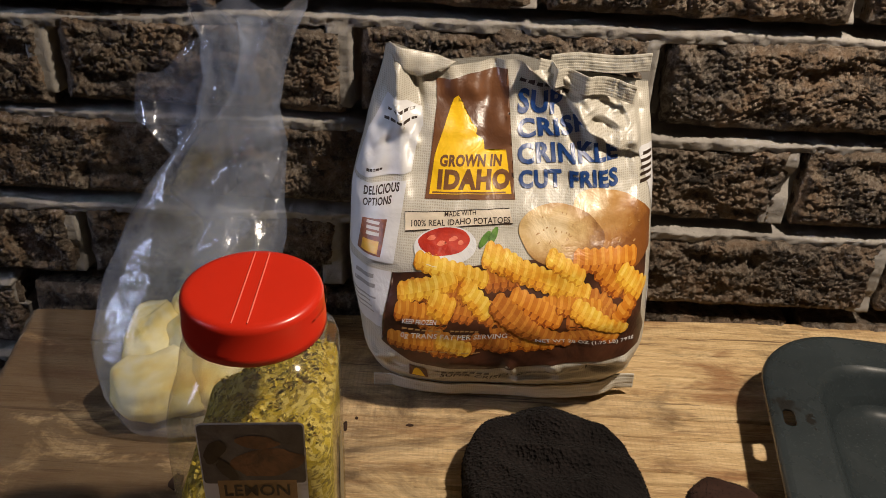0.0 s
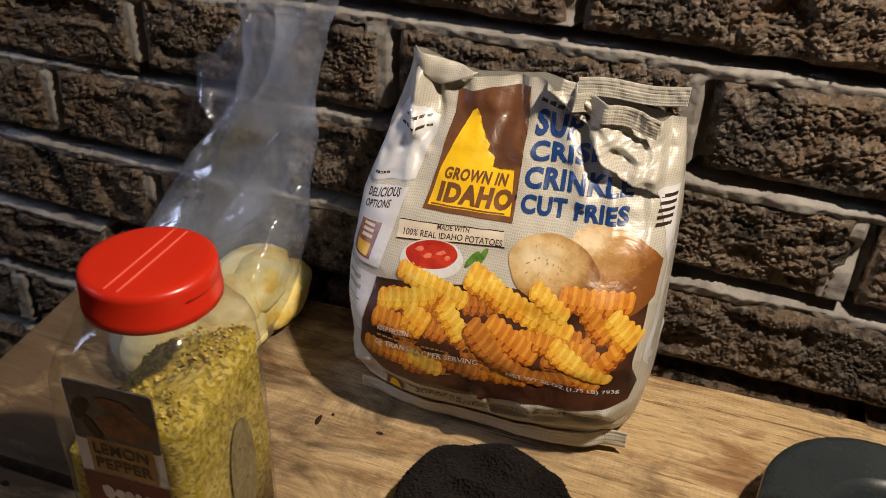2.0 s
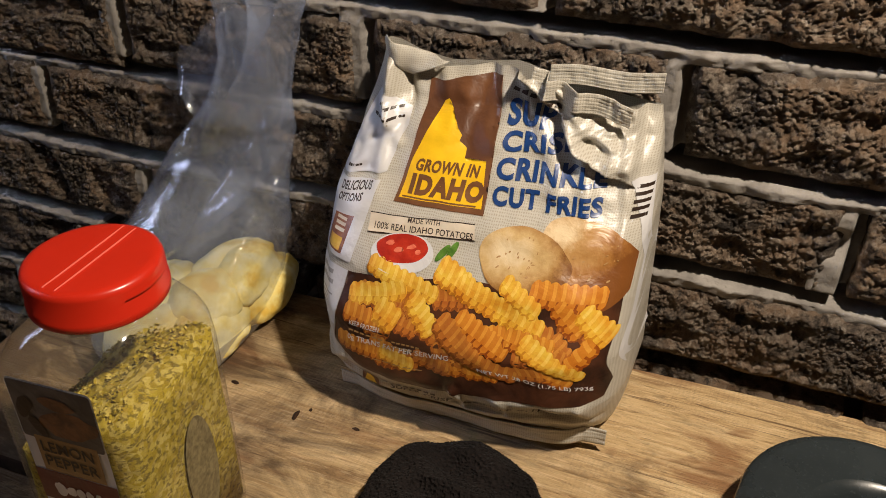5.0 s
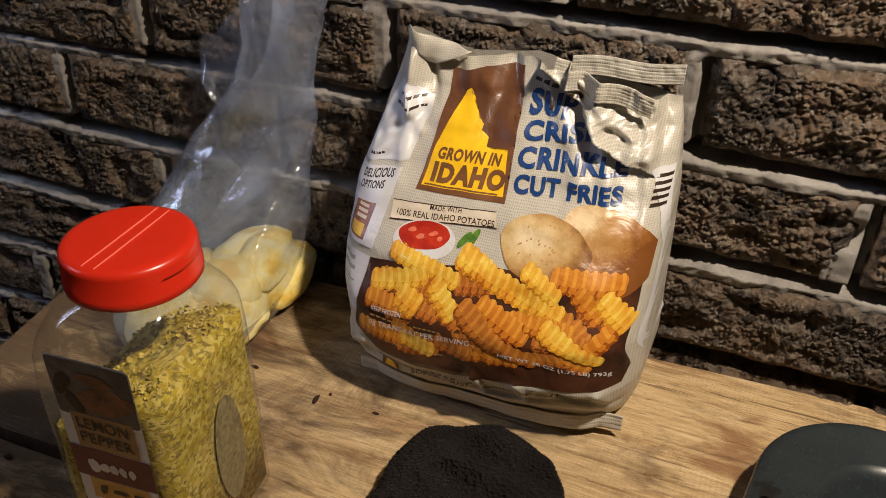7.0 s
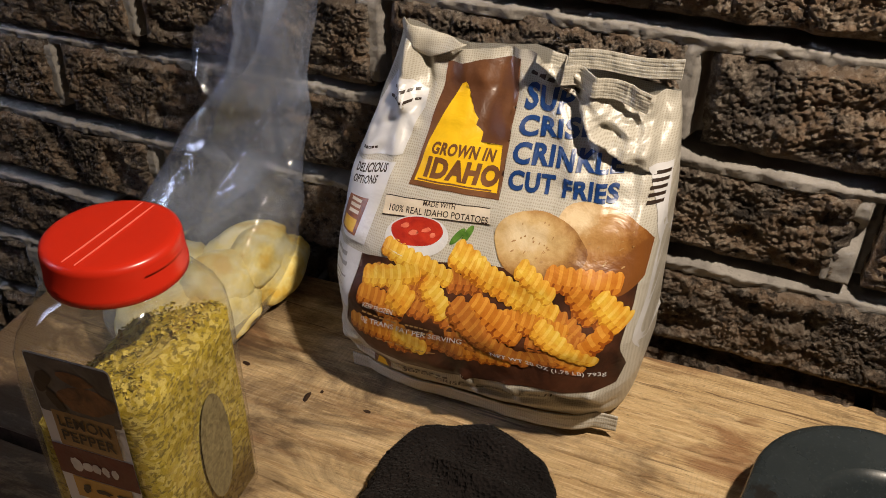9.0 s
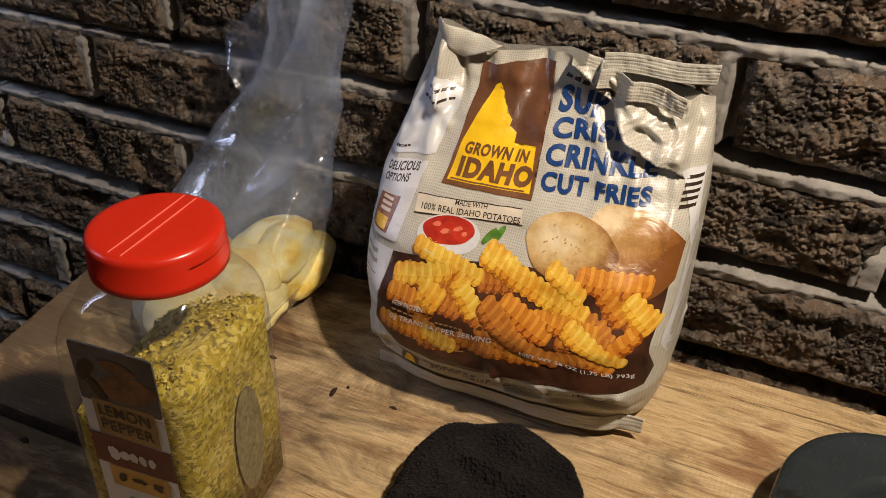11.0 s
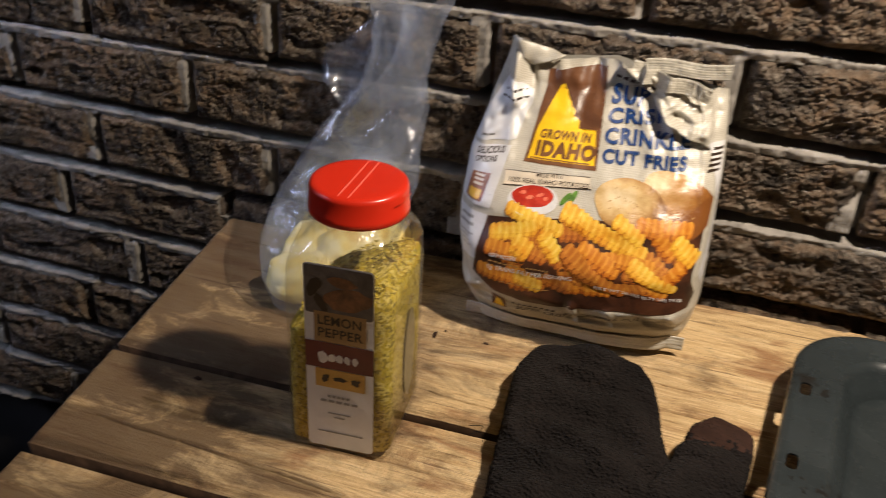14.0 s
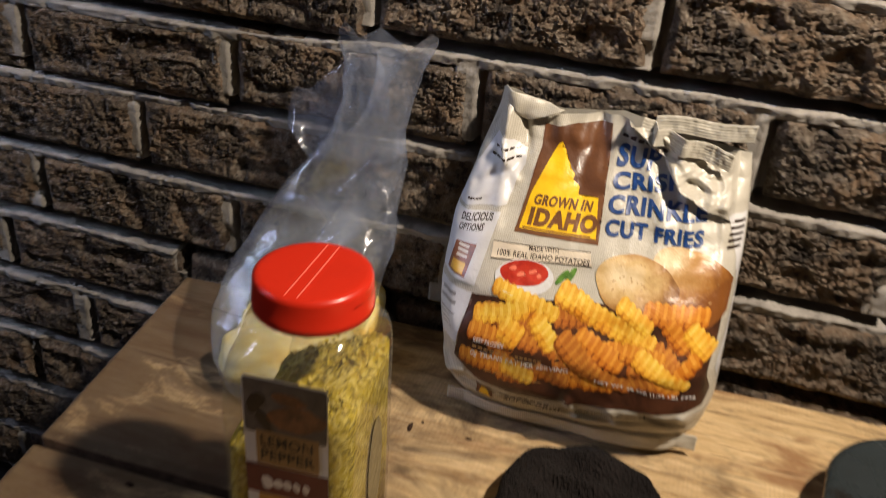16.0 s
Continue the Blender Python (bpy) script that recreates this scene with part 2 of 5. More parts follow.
SCORCHED = plain("scorched_cloth", (0.030, 0.015, 0.011), 0.95, 0.15, 0.4, 40.0, 0.8)
RED = plain("red_plastic", (0.50, 0.020, 0.007), 0.28, 0.5, 0.05, 20.0, 0.03)


# ---- builders ----
def mesh_of(name, bm, material, smooth=True):
    me = bpy.data.meshes.new(name)
    bm.normal_update()
    bm.to_mesh(me)
    bm.free()
    for m in (material if isinstance(material, (list, tuple)) else [material]):
        me.materials.append(m)
    if smooth:
        me.polygons.foreach_set("use_smooth", [True] * len(me.polygons))
    return me


def part(name, bm, material, parent, label="", smooth=True):
    ob = new(name, mesh_of(name, bm, material, smooth))
    ob.parent = parent
    if parent is not None:
        ob.matrix_parent_inverse = parent.matrix_world.inverted()
    if label:
        tagged(ob, label)
    return ob


def thing(name, at, label, category, group="", kind=""):
    ob = new(name)
    ob.empty_display_size = 0.02
    ob.matrix_world = pose(*at)
    return tagged(ob, label, category, group, kind)


def box(bm, x0, x1, y0, y1, z0, z1, bevel=0.0):
    made = bmesh.ops.create_cube(bm, size=1.0, matrix=Matrix.Translation(((x0 + x1) / 2, (y0 + y1) / 2, (z0 + z1) / 2)) @ Matrix.Diagonal((x1 - x0, y1 - y0, z1 - z0, 1)))
    if bevel:
        edges = list({e for v in made["verts"] for e in v.link_edges})
        bmesh.ops.bevel(bm, geom=edges, offset=bevel, segments=2, affect="EDGES")
    return bm


def grid(bm, nu, nv, at, closed=False):
    """A sheet of nu x nv points; at(i, j) gives each place. closed joins the sheet's ends in the first direction."""
    vs = [[bm.verts.new(at(i, j)) for j in range(nv)] for i in range(nu)]
    for i in range(nu if closed else nu - 1):
        k = (i + 1) % nu
        for j in range(nv - 1):
            bm.faces.new((vs[i][j], vs[k][j], vs[k][j + 1], vs[i][j + 1]))
    return vs


def lerp_table(table, t):
    """Smooth value from rows of (key, value)."""
    if t <= table[0][0]:
        return table[0][1]
    for (a, va), (b, vb) in zip(table, table[1:]):
        if t <= b:
            s = (t - a) / (b - a)
            s = s * s * (3 - 2 * s) * 0.35 + s * 0.65
            return va + (vb - va) * s
    return table[-1][1]


def smooth(a, b, t):
    s = min(1.0, max(0.0, (t - a) / (b - a)))
    return s * s * (3 - 2 * s)


def fbm(x, y, z, octaves=4):
    return noise.fractal((x, y, z), 1.0, 2.0, octaves)


# ---- room: brick wall, plain walls, floor, ceiling ----
wall = tagged(new("wall_north", mesh_of("wall_north", box(bmesh.new(), -2.0, 2.0, 0.03, 0.16, 0.0, 2.5), PLASTER, False)), "wall of dark rough brick with pale grey mortar", "wall", kind="structure")
floor = tagged(new("floor", mesh_of("floor", box(bmesh.new(), -2.0, 2.0, -2.4, 0.16, -0.1, 0.0), FLOORING, False)), "plain dark floor under the table", "floor", kind="structure")
ceiling = tagged(new("ceiling", mesh_of("ceiling", box(bmesh.new(), -2.0, 2.0, -2.4, 0.16, 2.5, 2.6), PLASTER, False)), "plain pale ceiling above the table", "ceiling", kind="structure")
tagged(new("wall_east", mesh_of("wall_east", box(bmesh.new(), 2.0, 2.1, -2.4, 0.16, 0.0, 2.5), PLASTER, False)), "plain plastered wall of the room", "wall", kind="structure")
tagged(new("wall_south", mesh_of("wall_south", box(bmesh.new(), -2.0, 2.0, -2.5, -2.4, 0.0, 2.5), PLASTER, False)), "plain plastered wall of the room", "wall", kind="structure")
# opening added for the cool fill light; no window is known here
bm = bmesh.new()
for z0, z1, y0, y1 in ((0.0, 1.4, -2.4, 0.16), (2.3, 2.5, -2.4, 0.16), (1.4, 2.3, -2.4, -1.15), (1.4, 2.3, -0.40, 0.16)):
    box(bm, -2.1, -2.0, y0, y1, z0, z1)
tagged(new("wall_west", mesh_of("wall_west", bm, PLASTER, False)), "plain plastered wall with an added light opening", "wall", kind="structure")

PITCH, BRICK_L, JOINT = 0.0785, 0.215, 0.015
BED = 0.921 - 12 * PITCH          # bottom of the lowest joint row that is built


def joint_x(course):
    """The upright joints of a course."""
    first = {12: -0.224, 11: -0.323, 10: -0.233, 9: -0.290, 8: -0.416, 7: -0.286, 13: -0.097}.get(course, -0.224 + 0.107 * (course % 2))
    return [first + k * BRICK_L for k in range(-4, 6)]


def course_z(course, x):
    """Bottom edge of a course, with the dip of the courses towards one side."""
    dip = -0.010 * smooth(-0.05, -0.22, x) if course in (12, 13) else -0.003 * smooth(0.0, -0.3, x)
    return 0.925 + (course - 12) * PITCH + dip


def mortar_depth(x, z):
    """The joints: bellied out above each brick, raked back under the next one."""
    c = int((z - 0.925) // PITCH) + 12
    base = course_z(c, x)
    if z < base:
        c, base = c - 1, course_z(c - 1, x)
    if 0.730 < z < 0.768 and x > -0.30:
        return 0.0285          # open gap behind the table
    s = (z - base - (PITCH - JOINT)) / JOINT           # 0 at the brick's top, 1 under the next brick
    rough = 0.0014 * fbm(x * 60, z * 60, 1.0) + 0.0010 * fbm(x * 220, z * 220, 4.0, 3)
    upright = 0.0130 + 0.8 * rough
    for xj in joint_x(c):
        if abs(x - xj) < 0.02:          # smeared against the end of one brick
            edge = smooth(-0.9, -0.1, noise.noise((z * 30, xj * 9, 5.0)))
            upright -= 0.0175 * edge * (1 - smooth(-0.0015, 0.0015, x - xj))
    if s < -0.50:
        return upright
    lip = -0.0015 - 0.0042 * smooth(-0.4, 0.3, noise.noise((x * 11, c * 3.7, 2.0))) + 0.0075 * smooth(0.25, 0.5, noise.noise((x * 14, c * 5.1, 9.0)))
    lip = upright + (lip - upright) * smooth(-0.50, -0.22, s)
    edge = 0.30 + 0.14 * noise.noise((x * 24, c * 2.3, 8.0))
    return lip - 0.0015 * smooth(-0.2, 0.2, s) + (0.0285 - lip) * smooth(edge, edge + 0.12, s) + 1.7 * rough


bm = bmesh.new()
NX, NZ = 720, 620
grid(bm, NX, NZ, lambda i, j: (lambda x, z: (x, mortar_depth(x, z), z))(-0.95 + 1.75 * i / (NX - 1), 0.36 + 0.90 * j / (NZ - 1)))
part("mortar", bm, MORTAR, wall, "pale grey crumbly mortar")


def brick_mesh(seed, length):
    """A brick with a broken, rock-like face and ragged edges."""
    bm = bmesh.new()
    nu, nv = 176, 56
    h = PITCH - JOINT

    def at(i, j):
        u, v = i / (nu - 1), j / (nv - 1)
        x, z = (u - 0.5) * length, (v - 0.5) * h
        rag = 0.0016 * fbm(u * 9, v * 4, seed * 3.1, 3)
        e = min(u * length, (1 - u) * length, v * h, (1 - v) * h)
        lift = smooth(0.0, 0.007, e)
        n = 0.5 + 0.5 * fbm(x * 38, z * 55, seed * 7.7, 5)
        ridge = abs(noise.noise((x * 55 + 3, z * 85, seed * 1.9)))
        crag = abs(noise.noise((x * 120 + 9, z * 150, seed * 5.3)))
        pit = noise.noise((x * 330 + 2, z * 400, seed * 2.3))
        grit = noise.noise((x * 520, z * 560 + 4, seed * 6.1))
        chip = smooth(0.1, 0.45, noise.noise((x * 26 + 5, z * 40, seed * 4.1)))
        y = -0.0015 - lift * (0.0010 + 0.0045 * n + 0.0028 * ridge + 0.0034 * crag + 0.0034 * abs(pit) + 0.0022 * grit - 0.0050 * chip)
        return (x + rag * (1 if 0 < i < nu - 1 else 1.5), y, z + rag * 1.2)

    vs = grid(bm, nu, nv, at)
    loop = [vs[i][0] for i in range(nu)] + [vs[nu - 1][j] for j in range(1, nv)] + [vs[i][nv - 1] for i in range(nu - 2, -1, -1)] + [vs[0][j] for j in range(nv - 2, 0, -1)]
    back = [bm.verts.new((v.co.x, 0.025, v.co.z)) for v in loop]
    for k in range(len(loop)):
        m = (k + 1) % len(loop)
        bm.faces.new((loop[m], loop[k], back[k], back[m]))
    return mesh_of("brick", bm, BRICK, True)


# ---- table of reclaimed planks ----
table = thing("wooden_table", (0.0, -0.3, 0.0), "rough reclaimed wooden table against the brick wall", "table")


def end_x(y):
    return -0.271 - 0.115 * (y + 0.03)


def back_y(x):
    return -0.0155 + 0.054 * x if x < 0.42 else 0.0072


CRACKS = ((0.16, -0.1250, 0.42, -0.1205, 0.0009), (0.165, -0.1450, 0.40, -0.1395, 0.0006), (0.24, -0.1232, 0.60, -0.1190, 0.0016), (0.17, -0.1735, 0.235, -0.1745, 0.0008), (0.19, -0.0535, 0.225, -0.0525, 0.0004), (0.22, -0.0770, 0.26, -0.0755, 0.0004), (0.235, -0.049, 0.27, -0.047, 0.0004), (0.05, -0.20, 0.12, -0.198, 0.0006), (0.22, -0.09, 0.33, -0.085, 0.0006), (0.02, -0.222, 0.16, -0.228, 0.0007), (0.19, -0.187, 0.28, -0.183, 0.0008), (-0.23, -0.07, -0.16, -0.072, 0.0007), (-0.2, -0.338, 0.0, -0.345, 0.0008), (-0.2, -0.115, -0.02, -0.108, 0.0005), (-0.18, -0.31, 0.05, -0.305, 0.0007), (0.2, -0.055, 0.36, -0.043, 0.0005))


def crack_depth(x, y):
    d = 0.0
    for x0, y0, x1, y1, w in CRACKS:
        s = (x - x0) / (x1 - x0)
        if 0 <= s <= 1:
            mid = y0 + (y1 - y0) * s + 0.0016 * noise.noise((x * 35, y0 * 90, 2.0))
            ww = w * (0.35 + 0.65 * math.sin(math.pi * min(1.0, s * 1.3) * 0.75))
            d = max(d, 1 - smooth(ww * 0.5, ww * 1.3 + 0.0004, abs(y - mid)))
    return d


def plank(y_far, y_near, seed, far_is_back=False):
    bm = bmesh.new()
    width = abs(y_near - (0.0 if far_is_back else y_far))
    nu, nv = 420, max(24, int(width / (0.0008 if y_near > -0.4 else 0.002)))

    def at(i, j):
        v = j / (nv - 1)
        far = None
        x1 = 0.95
        u = (i / (nu - 1)) ** 1.0
        yy = y_far + (y_near - y_far) * v
        x0 = end_x(yy)
        x = x0 + (x1 - x0) * u
        tilt = 0.035 * (x - 0.0)
        far = back_y(x) if far_is_back else y_far + tilt * 0.9
        near = y_near + tilt * 0.9
        wob = 0.0014 * fbm(x * 9, y_near * 40, seed, 3)
        y = far + (near - far) * v + wob * (1 if v > 0.5 else 0.6)
        e = min((x - x0), abs(y - far), abs(y - near))
        drop = 0.0060 * (1 - smooth(0.0, 0.0055, e)) + 0.0003 * fbm(x * 14, y * 60, seed, 3) + 0.0100 * crack_depth(x, y)
        return (x + (0.0018 * fbm(y * 60, seed, 1.0, 3) if i == 0 else 0), y, TOP - drop)

    vs = grid(bm, nu, nv, at)
    loop = [vs[i][0] for i in range(nu)] + [vs[nu - 1][j] for j in range(1, nv)] + [vs[i][nv - 1] for i in range(nu - 2, -1, -1)] + [vs[0][j] for j in range(nv - 2, 0, -1)]
    low = [bm.verts.new((v.co.x, v.co.y, TOP - 0.036)) for v in loop]
    for k in range(len(loop)):
        m = (k + 1) % len(loop)
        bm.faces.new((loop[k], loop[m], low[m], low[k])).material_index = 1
    bm.faces.new(low)
    bmesh.ops.recalc_face_normals(bm, faces=bm.faces)
    part("plank", bm, [WOOD, DARK_EDGE], table)


plank(-0.02, -0.2470, 1.0, True)
plank(-0.2555, -0.3675, 2.0)
plank(-0.3765, -0.514, 3.0)
plank(-0.52, -0.66, 4.0)
for x, y in ((-0.12, -0.06), (0.88, -0.06), (-0.12, -0.58), (0.88, -0.58)):
    part("leg", box(bmesh.new(), x - 0.03, x + 0.03, y - 0.03, y + 0.03, 0.0, TOP - 0.0755, 0.003), WOOD, table, smooth=False)
for x in (-0.12, 0.88):
    part("batten", box(bmesh.new(), x - 0.03, x + 0.03, -0.65, -0.03, TOP - 0.075, TOP - 0.0365, 0.003), WOOD, table, smooth=False)


KNOT = plain("dark_knot", (0.035, 0.018, 0.010), 0.8, 0.2, 0.4, 300.0, 0.4)
for x, y, a, b in ((0.0, -0.149, 0.0018, 0.0050), (0.007, -0.1405, 0.0010, 0.0014), (-0.100, -0.206, 0.0042, 0.0066), (0.045, -0.1445, 0.0026, 0.0012), (-0.058, -0.137, 0.0030, 0.0016), (-0.155, -0.275, 0.0035, 0.0020)):
    bm = bmesh.new()
    rim = []
    for k in range(20):
        t = 2 * math.pi * k / 20
        q = 1 + 0.35 * noise.noise((math.cos(t) * 1.5 + x * 90, math.sin(t) * 1.5, y * 70))
        rim.append((x + a * q * math.cos(t), y + b * q * math.sin(t)))
    lower = [bm.verts.new((px, py, TOP - 0.004)) for px, py in rim]
    upper = [bm.verts.new((px, py, TOP + 0.0006)) for px, py in rim]
    mid = bm.verts.new((x, y, TOP + 0.0009))
    for k in range(20):
        m = (k + 1) % 20
        bm.faces.new((lower[k], lower[m], upper[m], upper[k]))
        bm.faces.new((upper[k], upper[m], mid))
    part("knot", bm, KNOT, table, "small dark knot in the wood")

# ---- board leaning beside the table ----
board_m = pose(-0.815, -0.035, 0.0, 8, 14.5, 0)
bm = bmesh.new()
bmesh.ops.create_grid(bm, x_segments=6, y_segments=60, size=0.5)
for v in bm.verts:
    x, z = v.co.x * 0.095, (v.co.y + 0.5) * 1.25
    v.co = (x + 0.0012 * fbm(z * 6, x * 10, 3.0, 3), -0.011 + 0.0008 * fbm(x * 40, z * 9, 1.0, 3), z)
bmesh.ops.solidify(bm, geom=list(bm.faces), thickness=0.020)
bmesh.ops.transform(bm, matrix=board_m, verts=bm.verts)
bmesh.ops.translate(bm, vec=(0, 0, 0.0005 - min(v.co.z for v in bm.verts)), verts=bm.verts)
bmesh.ops.translate(bm, vec=(0, -0.018 - max(v.co.y for v in bm.verts), 0), verts=bm.verts)
bmesh.ops.recalc_face_normals(bm, faces=bm.faces)
STAINED = plain("dark_stained_wood", (0.20, 0.10, 0.062), 0.6, 0.35, 0.35, 30.0, 0.3)
tagged(new("wooden_board", mesh_of("wooden_board", bm, STAINED, False)), "dark brown wooden board leaning on the brick wall", "board")

# ---- bag of frozen fries ----
LEFT = ((0.750, 0.013), (0.775, 0.008), (0.80, 0.003), (0.85, -0.006), (0.89, -0.006), (0.93, 0.003), (0.965, 0.014), (0.985, 0.018))
RIGHT = ((0.750, 0.203), (0.775, 0.208), (0.80, 0.211), (0.85, 0.209), (0.90, 0.207), (0.95, 0.201), (0.985, 0.196))
FRONT = ((0.750, -0.096), (0.762, -0.108), (0.772, -0.118), (0.782, -0.127), (0.80, -0.134), (0.83, -0.131), (0.86, -0.112), (0.887, -0.089), (0.91, -0.066), (0.93, -0.048), (0.95, -0.030), (0.973, -0.020), (0.985, -0.014))


def bag_back(z):
    return -0.042 + 0.030 * min(1.0, (z - 0.75) / 0.2)


FLAP_EDGE = ((0.900, 0.240), (0.912, 0.212), (0.921, 0.192), (0.931, 0.166), (0.941, 0.150), (0.955, 0.141), (0.962, 0.127), (0.975, 0.108))


def flap_over(x, z, u):
    """Where the top of the bag is folded over: 1 on the flap, 0 off it."""
    edge = x - lerp_table(FLAP_EDGE, z) + 0.0012 * math.sin(z * 260) + 0.0016 * noise.noise((z * 120, x * 60, 3.0))
    return smooth(-0.0012, 0.0025, edge) * smooth(0.955, 0.930, u)


def bag_front(x, z):
    """Where the front of the bag lies, for a place across it and a height."""
    l, r = lerp_table(LEFT, z), lerp_table(RIGHT, z)
    u = min(1.0, max(0.0, (x - l) / (r - l)))
    s = (1 - abs(2 * u - 1) ** 4.0) ** 0.25
    back = bag_back(z)
    y = back - (back - lerp_table(FRONT, z)) * s + 0.05 * (x - 0.1) * s
    # the top is folded over towards one corner and hangs forward
    over = flap_over(x, z, u)
    facet = 1 - 2 * abs(noise.noise((x * 62 + z * 40, z * 48 - x * 12, 2.0)))
    small = 1 - 2 * abs(noise.noise((x * 120 - z * 70, z * 110, 7.0)))
    y -= (0.0095 + 0.0050 * facet + 0.0012 * small) * over * s * smooth(0.906, 0.935, z)
    # long creases
    for x0, z0, x1, z1, wide, high in CREASES:
        dx, dz = x1 - x0, z1 - z0
        k = min(1.0, max(0.0, ((x - x0) * dx + (z - z0) * dz) / (dx * dx + dz * dz)))
        d = math.hypot(x - x0 - k * dx, z - z0 - k * dz)
        y -= high * math.exp(-(d / wide) ** 2) * s * (1 - 0.5 * k)
    y += (0.0020 * fbm(x * 28, z * 28, 3.0, 3) + 0.0010 * smooth(0.90, 0.94, z) * noise.noise((x * 80, z * 45, 9.0)) - 0.0020 * (1 - 2 * abs(noise.noise((x * 34 + z * 14, z * 22, 5.0)))) * (0.35 + 0.65 * smooth(0.88, 0.95, z))) * s
    return y


CREASES = ((0.024, 0.962, 0.034, 0.900, 0.005, 0.006), (0.012, 0.93, 0.026, 0.945, 0.004, -0.005), (0.006, 0.905, 0.024, 0.918, 0.004, 0.004), (0.012, 0.80, 0.028, 0.785, 0.004, 0.005), (0.022, 0.975, 0.030, 0.925, 0.006, 0.006), (0.030, 0.972, 0.010, 0.90, 0.005, 0.004), (0.060, 0.970, 0.072, 0.935, 0.005, 0.003), (0.088, 0.975, 0.086, 0.93, 0.006, -0.006), (0.110, 0.975, 0.150, 0.915, 0.006, 0.006), (0.150, 0.965, 0.172, 0.900, 0.005, 0.005), (0.172, 0.96, 0.190, 0.905, 0.005, -0.005), (0.185, 0.93, 0.200, 0.87, 0.004, 0.004), (0.0, 0.87, 0.02, 0.80, 0.004, -0.003), (0.03, 0.79, 0.10, 0.777, 0.004, -0.003), (0.11, 0.785, 0.19, 0.792, 0.004, -0.003), (0.14, 0.80, 0.15, 0.775, 0.004, 0.003), (0.19, 0.80, 0.2, 0.77, 0.004, 0.004), (0.146, 0.955, 0.160, 0.934, 0.0035, 0.007), (0.160, 0.944, 0.174, 0.936, 0.0040, -0.010), (0.174, 0.952, 0.180, 0.925, 0.0040, 0.006), (0.134, 0.966, 0.146, 0.952, 0.0030, -0.005), (0.024, 0.945, 0.040, 0.925, 0.0030, 0.006), (0.010, 0.915, 0.040, 0.935, 0.0035, -0.006), (0.036, 0.960, 0.044, 0.940, 0.0030, -0.005), (0.092, 0.970, 0.100, 0.940, 0.0040, -0.004), (0.165, 0.795, 0.200, 0.782, 0.0035, -0.006), (0.008, 0.79, 0.030, 0.800, 0.0035, 0.005), (0.110, 0.800, 0.118, 0.782, 0.0030, 0.004))

fries_bag = thing("frozen_fries_bag", (0.105, -0.08, TOP), "printed plastic bag of frozen crinkle cut fries leaning on the wall", "food bag")


def bag_top(x):
    """Height of the bag's upper edge, dipping between its corners."""
    return lerp_table(((0.010, 0.979), (0.022, 0.978), (0.040, 0.972), (0.060, 0.969), (0.085, 0.972), (0.105, 0.975), (0.13, 0.970), (0.16, 0.964), (0.198, 0.961)), x)


bm = bmesh.new()
NU, NV = 250, 200


def front_at(i, j):
    a = math.pi * i / (NU - 1)
    u = 0.5 - 0.5 * math.cos(a)
    z = TOP + 0.006 + (0.972 - TOP - 0.006) * j / (NV - 1)
    x = lerp_table(LEFT, z) + u * (lerp_table(RIGHT, z) - lerp_table(LEFT, z))
    z2 = z + (bag_top(x) - 0.972) * smooth(0.93, 0.972, z)
    return (x, bag_front(x, z), z2)


grid(bm, NU, NV, front_at)
part("front_panel", bm, BURLAP, fries_bag)


def back_at(i, j):
    x, y, z = front_at(i, j)
    u = i / (NU - 1)
    s = math.sin(math.pi * u) ** 0.5
    pinch = smooth(0.90, 0.985, z)
    return (x, max(y, bag_back(z) + 0.004 * s * (1 - pinch)) if 0 < i < NU - 1 else y, z)


bm = bmesh.new()
grid(bm, NU, NV, back_at)
part("back_panel", bm, BURLAP, fries_bag)
bm = bmesh.new()
low = [bm.verts.new(front_at(i, 0)) for i in range(NU)]
bm.faces.new(low)
part("bottom_panel", bm, BURLAP, fries_bag, smooth=False)


def crimped(name, line, height, n=160, ridges=9, lean=0.0, label=""):
    """A heat-sealed strip with ridges along it. line(s) gives place and the strip's upward way."""
    bm = bmesh.new()
    m = ridges * 3

    def at(i, j):
        s, k = i / (n - 1), j / (m - 1)
        p, up = line(s)
        out = Vector((0.0, -1.0, 0.25)).normalized()
        return p + up * (height * k) + out * (0.00035 * math.sin(2 * math.pi * ridges * k) + 0.0010 * noise.noise((s * 6, k * 1.5, 5.0)) + 0.0005 * noise.noise((s * 19, k * 3, 2.0)) + 0.0010)

    grid(bm, n, m, at)
    ob = part(name, bm, BURLAP, fries_bag, label)
    sol = ob.modifiers.new("thickness", "SOLIDIFY")
    sol.thickness = 0.0006
    return ob


def bottom_line(s):
    x = 0.016 + 0.189 * s
    z = TOP + 0.0165 + 0.0015 * math.sin(s * 9) + 0.003 * s
    y = bag_front(min(0.19, max(0.03, x)), z) - 0.0012 + 0.004 * smooth(0.85, 1.0, s)
    return Vector((x, y, z)), Vector((0.0, 0.12 + 0.15 * math.sin(s * 5), -1.0)).normalized()


crimped("bottom_seal", bottom_line, 0.0125, ridges=4, label="crimped bottom seam of the bag")


def top_line(s):
    x = 0.128 + 0.069 * s
    return Vector((x, -0.0145 - 0.006 * (1 - s) ** 2, 0.9655 + 0.002 * s + 0.0012 * math.sin(s * 7))), Vector((0.03, 0.10, 1.0)).normalized()


crimped("top_seal", top_line, 0.0125, ridges=6, label="crimped top seam standing up")


